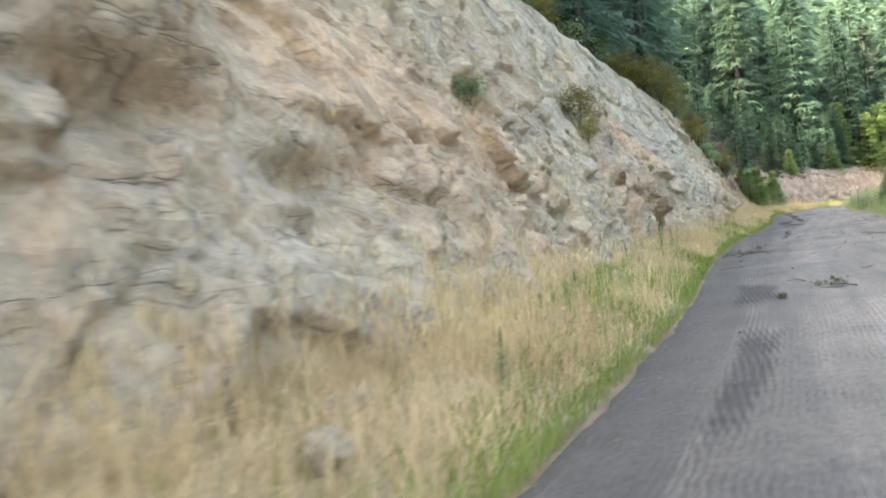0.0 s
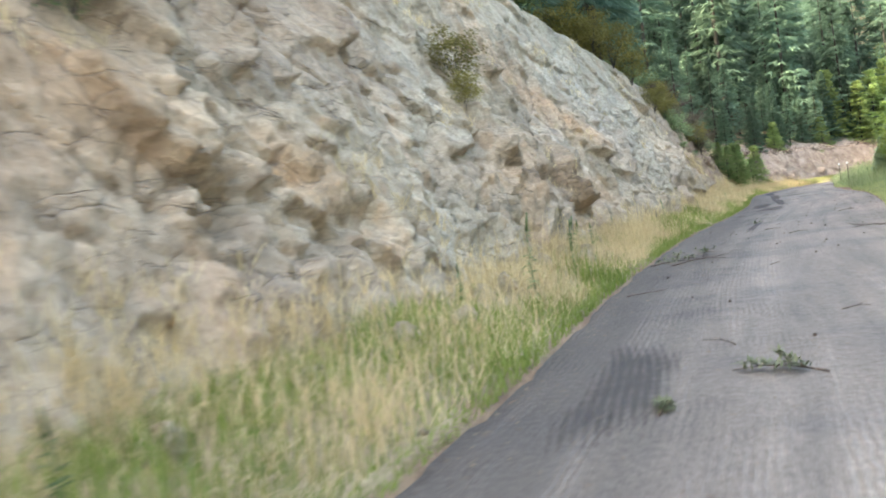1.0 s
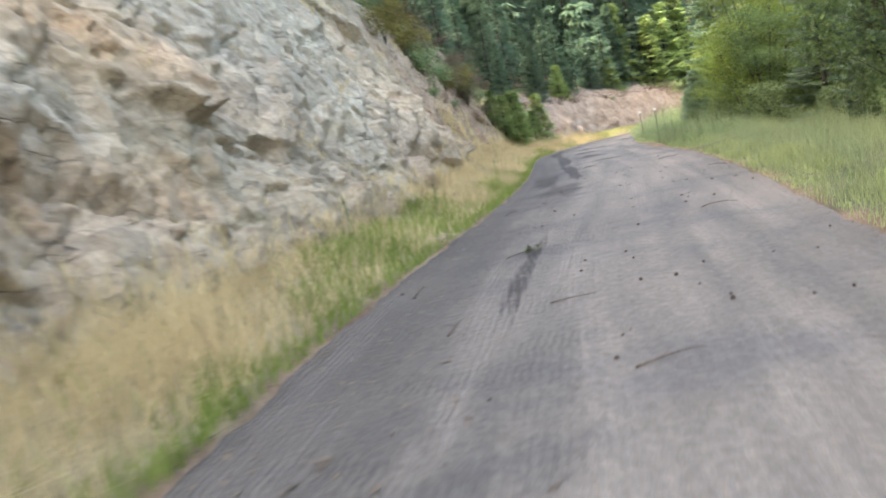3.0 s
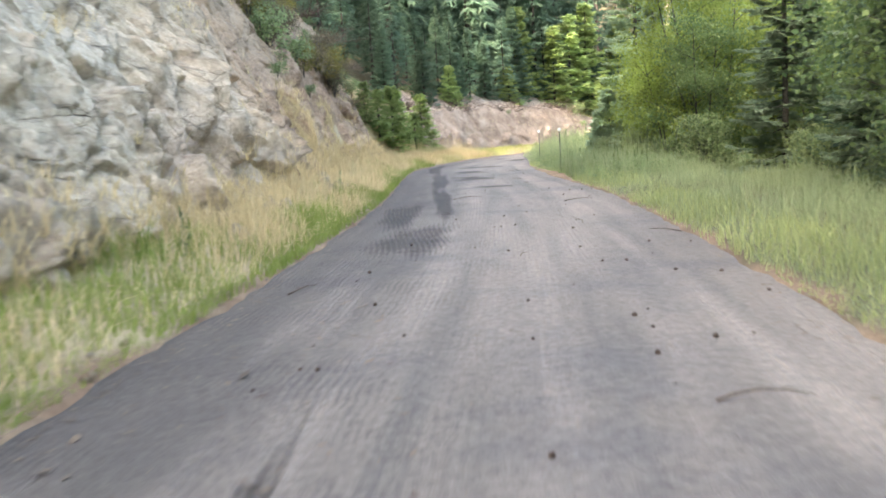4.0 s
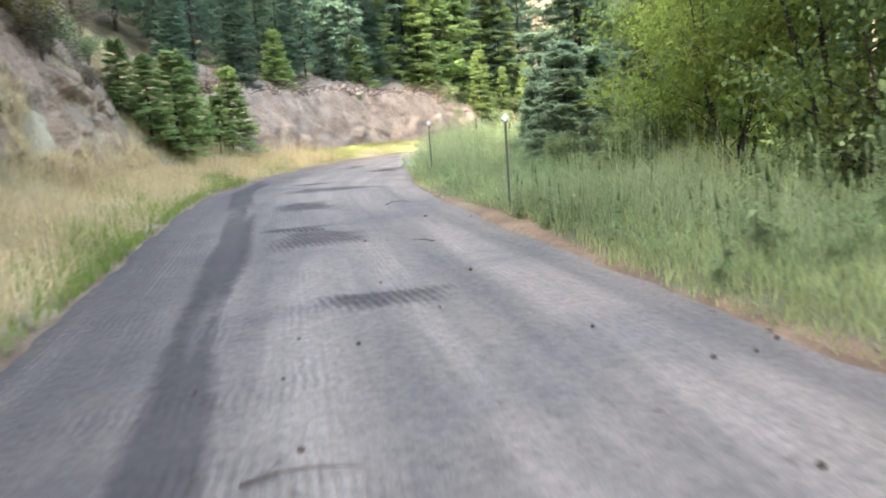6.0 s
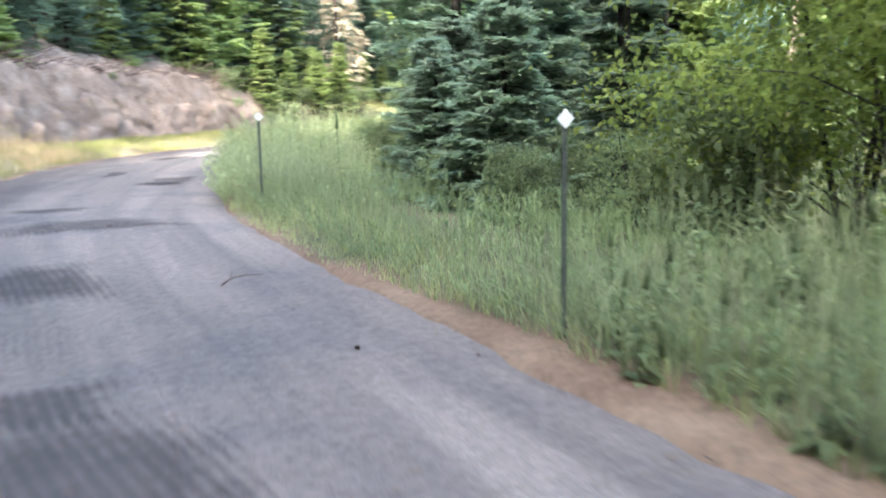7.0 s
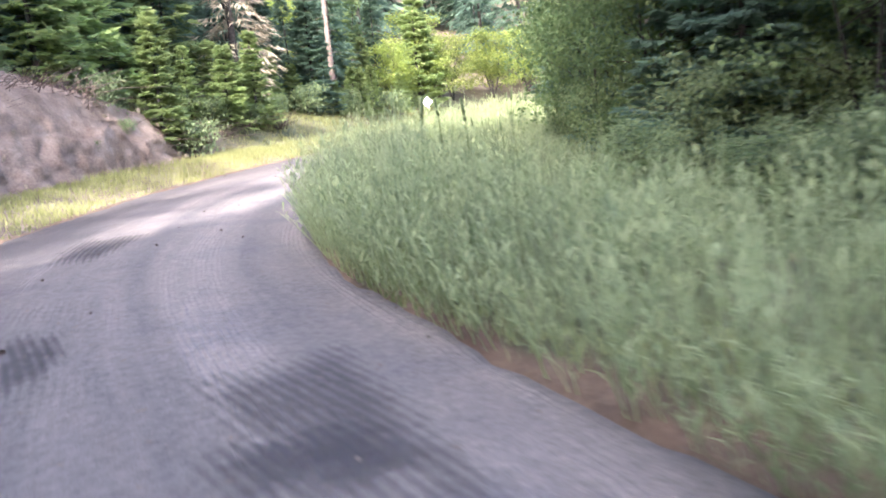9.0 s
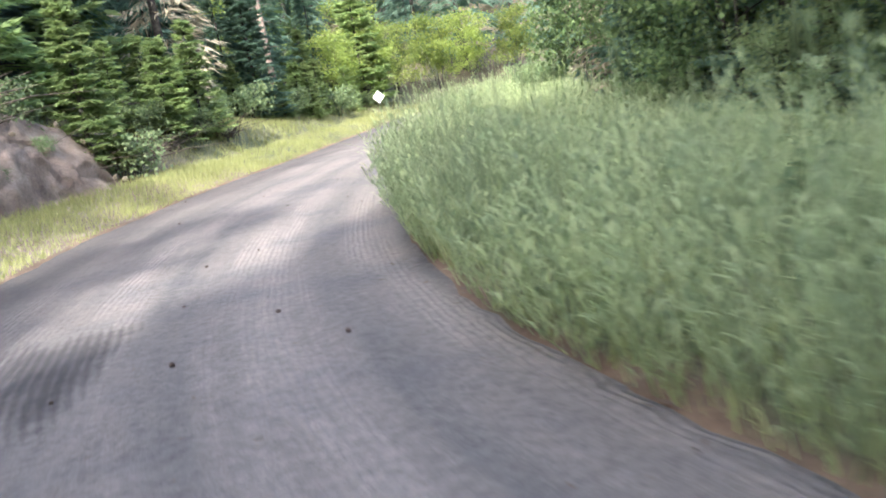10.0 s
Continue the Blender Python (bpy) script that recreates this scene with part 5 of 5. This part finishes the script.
# ---- reflector posts ----
def build_post(s, d, tall, lean, label):
    top = new("reflector_post")
    bm = bmesh.new()
    for w, h, off in ((0.032, 0.005, 0.0), (0.005, 0.03, 0.015)):
        m = Matrix.Translation((0, off, tall / 2 - 0.2)) @ Matrix.Diagonal((w, h, tall + 0.4, 1))
        bmesh.ops.create_cube(bm, size=1, matrix=m)
    part("post", bm, POST, top)
    bm = bmesh.new()
    m = Matrix.Translation((0, -0.008, tall + 0.0)) @ Matrix.Rotation(radians(45), 4, "Y") @ Matrix.Diagonal((0.085, 0.004, 0.085, 1))
    bmesh.ops.create_cube(bm, size=1, matrix=m)
    bmesh.ops.bevel(bm, geom=bm.edges[:], offset=0.0015, segments=1, affect="EDGES")
    part("reflector", bm, PLATE, top, "white diamond reflector plate")
    x, y = on_road([s], [d])
    h = np.array([np.interp(s, ALONG, HEAD[:, 0]), np.interp(s, ALONG, HEAD[:, 1])])
    top.matrix_basis = pose(x[0], y[0], 0.05, lean, 0, -math.degrees(math.atan2(h[0], h[1])))
    return tagged(top, label, "road marker", "reflector posts")


build_post(62.3, 2.54, 1.30, 0, "dark steel post with a white diamond reflector in grass")
build_post(70.35, 2.53, 1.24, 0, "dark steel post with a white diamond reflector in grass")
far_post = build_post(125.2, -3.4, 1.2, 0, "far dark post with a large white diamond marker")
far_post.children[1].matrix_basis = pose(0, -0.01, 1.2) @ Matrix.Scale(5.4, 4) @ pose(0, 0, -1.2)


# ---- bushes rooted in the rock, brush on the slope ----
def rock_spot(s, up):
    """A place on the rock face at that height."""
    return s, -HALF - 1.75 - (up - 0.12) / float(bank_steep(s))


def hang(thing, s, up, turn, scale, out=0.25):
    s, d = rock_spot(s, up)
    x, y = on_road([s], [d + out])
    old = thing.scale.copy()
    thing.scale = (scale, scale, scale)
    c = copy_thing(thing, pose(x[0], y[0], up - 0.15, 0, 0, turn))
    thing.scale = old
    return tagged(c, "small olive-green bush rooted in the rock face", "shrub")


for s, up, turn, k in [(15.5, 3.7, 120, 0.35), (58.9, 3.4, 10, 0.3), (63.0, 3.0, 30, 0.3), (71.8, 3.4, 30, 0.5)]:
    hang(shrub2, s, up, turn, k)
for s, up, turn, k in [(26.9, 4.3, 200, 0.62), (26.4, 3.7, 60, 0.4), (49.5, 7.2, 0, 1.1), (46.5, 7.6, 80, 0.9), (52.5, 6.6, 190, 1.0), (56.0, 5.4, 100, 0.8)]:
    hang(gold, s, up, turn, k)


def brush(seed, spread_, tall, twigs):
    """A tangle of bare twigs."""
    r3 = np.random.default_rng(seed)
    rods = []
    for k in range(twigs):
        base = np.array([r3.normal() * spread_ * 0.4, r3.normal() * spread_ * 0.2, -0.1])
        tip = base + [r3.normal() * spread_, r3.normal() * spread_ * 0.6, tall * (0.1 + r3.random())]
        mid = (base + tip) / 2 + [0, 0, 0.25 * tall * r3.random()]
        rods.append(tube([base, mid, tip], [0.014, 0.009, 0.003], 3))
    return clean_tube("brush", rods, STICK, True)


for n in range(26):
    s = 60 + 13 * r.random()
    up = 4.0 + 2.6 * r.random() - 0.12 * (s - 60)
    bush = hang((withered, withered, shrub2, withered, gold)[n % 5], s, up, r.random() * 360, 0.45 + 0.5 * r.random(), out=0.1)
    if n % 5 in (0, 1, 3):
        tagged(bush, "withered brown brush hanging on the earth slope", "shrub")
BRUSH = [brush(60 + n, 0.75, 0.6, 46) for n in range(3)]
for n, s in enumerate(list(np.arange(60, 79, 1.9)) + list(np.arange(80, 98, 1.2))):
    e = bank_top(s) / bank_steep(s) + (2.3 if s > 80 else 1.5)
    x, y = on_road([s], [-HALF - e])
    z = 0.1 + bank_top(s)
    ob = put("brush", BRUSH[n % 3])
    ob.matrix_basis = pose(x[0], y[0], z, 0, 0, n * 47) @ Matrix.Scale(0.7 + 0.25 * (n % 4), 4)
    tagged(ob, "tangle of dead grey-brown twigs at the bank top", "brush", "dead brush", "stuff")


for n, (s, d) in enumerate([(92.5, -6.2), (94.4, -6.6), (96.0, -6.3), (97.4, -5.9), (98.8, -5.6), (100.4, -5.5), (102.2, -5.3), (104.0, -5.4), (106.2, -5.2)]):
    x, y = on_road([s], [d])
    ob = put("brush", BRUSH[n % 3])
    ob.matrix_basis = pose(x[0], y[0], land(np.array([s]), np.array([d]), x, y)[0], 0, 0, n * 61) @ Matrix.Scale(0.8 + 0.2 * (n % 3), 4)
    tagged(ob, "tangle of dead grey-brown twigs beneath the firs", "brush", "dead brush", "stuff")

# ---- weeds on the verges ----
def weed(tall, seed, label):
    """A tall stalk with broad leaves low down and a spike of seeds."""
    r3 = np.random.default_rng(seed)
    top = new("weed")
    hs = np.linspace(0, 1, 6)
    line = np.stack([0.05 * tall * np.sin(hs * 3 + seed), 0.04 * tall * np.sin(hs * 2 + seed), hs * tall - 0.05], 1)
    put("stalk", clean_tube("stalk", [tube(line, 0.011 * (1.1 - 0.7 * hs), 5), tube(line[4:] + [0, 0, 0.02], [0.022, 0.010], 5)], LEAF_SHADE), top)
    n = 46
    u = 0.85 * r3.random(n) ** 1.6
    a = r3.random(n) * 2 * np.pi
    at = np.stack([np.interp(u, hs, line[:, c]) for c in range(3)], 1)
    way = unit(np.stack([np.cos(a), np.sin(a), 0.35 + 0.3 * r3.random(n)], 1))
    side = unit(np.cross(way, [0, 0, 1.0]))
    size = (0.20 - 0.15 * u) * (0.7 + 0.6 * r3.random(n))
    v, f = kites(at, way, side, size, size * 0.22, 0.5)
    tagged(put("leaves", mesh_of("leaves", v, f, LEAF_SHADE), top), kind="stuff")
    return tagged(top, label, "plant")


weeds = [weed(1.25, 3, "tall green mullein stalk beside the road edge"), weed(0.85, 4, "leafy green weed in the verge"), weed(0.7, 5, "leafy green weed in the verge")]
stand(weeds[0], 21.2, -3.25), stand(weeds[1], 27.0, -3.9), stand(weeds[2], 28.3, -4.1)
for s, d, k in [(19.8, -3.9, 0.7), (24.5, -3.4, 0.75), (27.6, -4.1, 1.1), (28.8, -3.9, 0.9), (33.4, -4.3, 0.8), (39.2, -4.0, 0.9), (44, -3.6, 0.7), (12.4, -3.5, 0.8), (8.3, -3.2, 0.7), (55, -3.5, 0.8), (61, -3.8, 0.9)]:
    again(weeds[1 + int(s * 7) % 2], s, d, s * 77, k)
for n in range(44):
    s = 55.5 + 7.2 * r.random()
    again(weeds[1 + int(r.integers(2))], s, float(right_half(s)) + 0.25 + 2.4 * r.random(), r.random() * 360, 0.65 + 0.5 * r.random(), "leafy pale green weed among the shoulder grass")
for s, d, k in [(61.4, 2.45, 0.75), (61.8, 2.6, 0.6), (61.6, 2.75, 0.8), (61.0, 2.6, 0.7), (70.6, 2.6, 0.6)]:
    again(weeds[1], s, d, s * 133, k, "leafy pale green weed among the shoulder grass")
for n in range(46):
    s = 56 + 62 * r.random()
    again(weeds[int(r.integers(3))], s, HALF + 0.9 + 3.6 * r.random(), r.random() * 360, 0.7 + 0.5 * r.random(), "tall seeding weed among the shoulder grass")

# ---- loose stones at the foot of the rock and in the bank ----
def stone(seed):
    r3 = np.random.default_rng(seed)
    bm = bmesh.new()
    bmesh.ops.create_icosphere(bm, subdivisions=2, radius=1)
    cuts = r3.normal(0, 1, (7, 3))
    for v in bm.verts:
        p = np.array(v.co)
        for c in cuts:
            c = c / np.linalg.norm(c)
            over = p @ c - 0.62
            if over > 0:
                p = p - over * c
        v.co = p * (1.0, 0.8, 0.65) + 0.03 * r3.normal(0, 1, 3)
    me = bpy.data.meshes.new("stone")
    bm.to_mesh(me)
    bm.free()
    me.materials.append(ROCK)
    return me


STONES = [stone(90 + n) for n in range(5)]
for n in range(70):
    s = r.uniform(2, 62)
    left = 1.0 + 0.8 * r.random() if n < 50 else 0.05 + 0.3 * r.random()
    k = (0.08 + 0.22 * r.random() ** 2) if n < 50 else 0.03 + 0.04 * r.random()
    x, y = on_road([s], [-HALF - left])
    z = land(np.array([s]), np.array([-HALF - left]), x, y)[0]
    ob = put("stone", STONES[n % 5])
    ob.matrix_basis = pose(x[0], y[0], z + k * 0.25, *(r.random(3) * 360)) @ Matrix.Scale(k, 4)
    tagged(ob, "loose angular grey stone fallen from the rock", "stone", "fallen stones")
for n in range(90):
    s, left = r.uniform(30, 64), 0.02 + 0.3 * r.random()
    x, y = on_road([s], [-HALF - left])
    k = 0.012 + 0.028 * r.random() ** 2
    ob = put("pebble", STONES[n % 5])
    ob.matrix_basis = pose(x[0], y[0], max(land(np.array([s]), np.array([-HALF - left]), x, y)[0], -0.01) + k * 0.3, *(r.random(3) * 360)) @ Matrix.Scale(k, 4)
    tagged(ob, "small pale pebble on the litter beside the road", "stone", "fallen stones")
for n in range(70):
    s, u = r.uniform(81, 99), r.random()
    left = 2.0 + u * bank_top(s) / bank_steep(s)
    x, y = on_road([s], [-HALF - left + 0.12])
    ob = put("stone", STONES[n % 5])
    ob.matrix_basis = pose(x[0], y[0], 0.15 + u * bank_top(s), *(r.random(3) * 360)) @ Matrix.Scale(0.03 + 0.07 * r.random() ** 2, 4)
    tagged(ob, "pale stone sticking out of the soil bank", "stone", "bank stones")


# ---- fallen branches, twigs and cones on the road ----
def road_top(s, d):
    x, y = on_road([s], [d])
    return x[0], y[0], 0.02 - 0.025 * (d / HALF) ** 2 + 0.012 * float(rough(x, y, 1.3)[0])


def fallen(length, twigs, seed, needles=0):
    r3 = np.random.default_rng(seed)
    top = new("branch" if twigs > 2 else "stick")
    u = np.linspace(0, 1, 7)
    line = np.stack([(u - 0.5) * length, 0.1 * length * np.sin(u * 3.1 + seed), 0.012 + 0.06 * length * np.sin(u * 3.14) * r3.random()], 1)
    g = 0.005 + 0.0045 * length
    put("stem", clean_tube("stem", [tube(line, g * (1.1 - 0.7 * u), 6)], STICK), top)
    ends = []
    for k in range(twigs):
        a = 0.15 + 0.8 * r3.random()
        base = np.array([np.interp(a, u, line[:, c]) for c in range(3)])
        reach = length * (0.12 + 0.3 * r3.random())
        b = r3.choice([-1, 1]) * (0.4 + 0.7 * r3.random())
        tip = base + [np.cos(b) * reach, np.sin(b) * reach, 0.35 * reach * r3.random()]
        put("twig", clean_tube("twig", [tube([base, (base + tip) / 2 + [0, 0, 0.01], tip], [g * 0.5, g * 0.35, g * 0.12], 4)], STICK), top)
        ends.append((base, tip))
    if needles:
        w = r3.random(needles)
        pick = r3.integers(len(ends), size=needles)
        at = np.array([ends[i][0] for i in pick]) * (1 - w[:, None]) + np.array([ends[i][1] for i in pick]) * w[:, None]
        way = unit(r3.normal(0, 1, (needles, 3)) * [1, 1, 0.5] + [0, 0, 0.15])
        size = 0.04 + 0.05 * r3.random(needles)
        v, f = kites(at + [0, 0, 0.01], way, unit(np.cross(way, [0, 0, 1.0])), size, size * 0.2, 0.0)
        tagged(put("needles", mesh_of("needles", v, f, WILTED), top), kind="stuff")
    return tagged(top, "fallen fir branch with twigs and needles on the road" if needles else "dead dry stick lying on the road", "branch" if twigs > 2 else "stick", "fallen wood")


for n, (s, d, length, twigs, turn, green) in enumerate([
        (26.2, -1.5, 1.1, 8, 10, 0), (27.6, -1.4, 0.8, 8, 60, 140), (26.6, -2.0, 0.9, 8, 30, 140), (27.0, -1.7, 0.5, 4, 130, 60), (28.1, -2.1, 0.6, 5, 80, 60), (31.1, 0.3, 0.5, 1, 5, 0), (30.4, 1.75, 0.9, 9, 120, 0), (30.9, 2.2, 0.8, 6, 20, 20),
        (38.5, 1.5, 0.5, 1, -5, 0), (22.1, -1.95, 0.55, 2, 30, 0), (16.2, -0.44, 0.7, 5, 150, 200), (17.6, -0.9, 0.45, 1, 110, 0), (35.2, -2.0, 0.5, 1, 60, 0), (36.7, -1.06, 0.4, 3, 20, 60),
        (50.2, -0.95, 0.35, 1, 60, 0), (53.5, -0.5, 0.5, 1, 0, 0), (51.6, 1.6, 0.6, 1, 10, 0), (47.6, 1.2, 0.4, 1, 80, 0), (42.5, -1.9, 0.5, 2, 40, 0), (46.0, 2.2, 0.55, 2, 100, 0), (65.3, 1.3, 0.5, 1, 20, 0),
        (60.3, 1.0, 0.35, 1, 120, 0), (33.4, -0.3, 0.4, 1, 15, 0), (32.9, -1.3, 0.45, 2, 75, 0), (24.2, -0.2, 0.3, 1, 35, 0), (19.0, 0.4, 0.3, 1, 0, 0), (44.2, 0.3, 0.3, 1, 50, 0), (15.3, -1.15, 0.35, 4, 70, 90)]):
    ob = fallen(length, twigs, 200 + n, green)
    x, y, z = road_top(s, d)
    ob.matrix_basis = pose(x, y, z, 0, 0, turn)


def cone_mesh(seed):
    r3 = np.random.default_rng(seed)
    pieces = []
    for ring in range(5):
        for k in range(6):
            a = 2 * np.pi * (k + 0.5 * (ring % 2)) / 6
            w = 0.022 * math.sin(math.pi * (ring + 1) / 6)
            c = np.array([ring * 0.013 - 0.03, math.cos(a) * w * 0.5, math.sin(a) * w * 0.5])
            o = np.array([-0.006, math.cos(a), math.sin(a)])
            t = np.array([0, -math.sin(a), math.cos(a)])
            tip = c + o * w * 0.9 + [0.012, 0, 0]
            v = np.array([c - t * w * 0.5, c + t * w * 0.5, tip + t * w * 0.3, tip - t * w * 0.3, c + [0.012, 0, 0]])
            pieces.append((v, np.array([[0, 1, 2, 3], [4, 3, 2, 1]])))
    v, f = join(pieces)
    return mesh_of("pine_cone", v, f, CONE)


CONES = [cone_mesh(1), cone_mesh(2)]
for n in range(130):
    s = r.uniform(6, 96) if n < 60 else r.uniform(28, 56)
    d = float(np.clip(r.normal(0.5, 1.2), -2.2, 2.3))
    x, y, z = road_top(s, d)
    ob = put("pine_cone", CONES[n % 2])
    k = 0.32 + 0.36 * r.random()
    ob.matrix_basis = pose(x, y, z + 0.016 * k, 0, 0, r.random() * 360) @ Matrix.Scale(k, 4)
    tagged(ob, "small dark pine cone lying on the road", "pine cone", "fallen cones")


def build_litter():
    """Needles and bits of bark strewn along the edges of the road."""
    r3 = np.random.default_rng(12)
    n = 9000
    s = r3.uniform(-2, 110, n)
    side = r3.choice([-1, 1], n)
    d = side * (HALF - np.abs(r3.normal(0, 0.28, n)) + 0.15)
    x, y = on_road(s, d)
    z = 0.024 - 0.025 * (d / HALF) ** 2 + 0.012 * rough(x, y, 1.3)
    z = np.where(np.abs(d) > HALF * 0.98, 0.03, z)
    a = r3.random(n) * 2 * np.pi
    way = np.stack([np.cos(a), np.sin(a), 0.08 * r3.normal(0, 1, n)], 1)
    size = 0.03 + 0.07 * r3.random(n) ** 2
    n2 = 3500
    s2, d2 = r3.uniform(0, 100, n2), np.clip(r3.normal(-0.7, 1.1, n2), -2.3, 1.9)
    x2, y2 = on_road(s2, d2)
    z2 = 0.027 - 0.025 * (d2 / HALF) ** 2 + 0.012 * rough(x2, y2, 1.3)
    a2 = r3.random(n2) * 2 * np.pi
    x, y, z = np.r_[x, x2], np.r_[y, y2], np.r_[z, z2]
    way = np.vstack([way, np.stack([np.cos(a2), np.sin(a2), 0.05 * r3.normal(0, 1, n2)], 1)])
    size = np.r_[size, 0.015 + 0.07 * r3.random(n2) ** 3]
    n3 = 900
    s3, d3 = np.r_[r3.normal(27, 1.2, n3 // 2), r3.uniform(20, 42, n3 // 2)], np.clip(r3.normal(-1.5, 0.5, n3), -2.3, 0.5)
    x3, y3 = on_road(s3, d3)
    a3 = r3.random(n3) * 2 * np.pi
    x, y, z = np.r_[x, x3], np.r_[y, y3], np.r_[z, 0.028 - 0.025 * (d3 / HALF) ** 2 + 0.012 * rough(x3, y3, 1.3)]
    way = np.vstack([way, np.stack([np.cos(a3), np.sin(a3), 0.12 * r3.normal(0, 1, n3)], 1)])
    size = np.r_[size, 0.03 + 0.11 * r3.random(n3) ** 2]
    v, f = kites(np.stack([x, y, z + 0.004], 1), way, unit(np.cross(way, [0, 0, 1.0])), size, size * 0.2, 0.0)
    tagged(put("litter", mesh_of("litter", v, f, STREWN)), "brown needles and bark bits along the road edges", "litter", kind="stuff")


build_litter()

for s, up, turn, k in [(94.6, 0.9, 20, 0.28), (97.0, 1.3, 120, 0.35), (90.2, 2.3, 60, 0.3)]:
    bush = again(shrub2, s, -HALF - 2.0 - up / float(bank_steep(s)), turn, k, "small pale bush growing out of the soil bank")
    bush.location.z = up
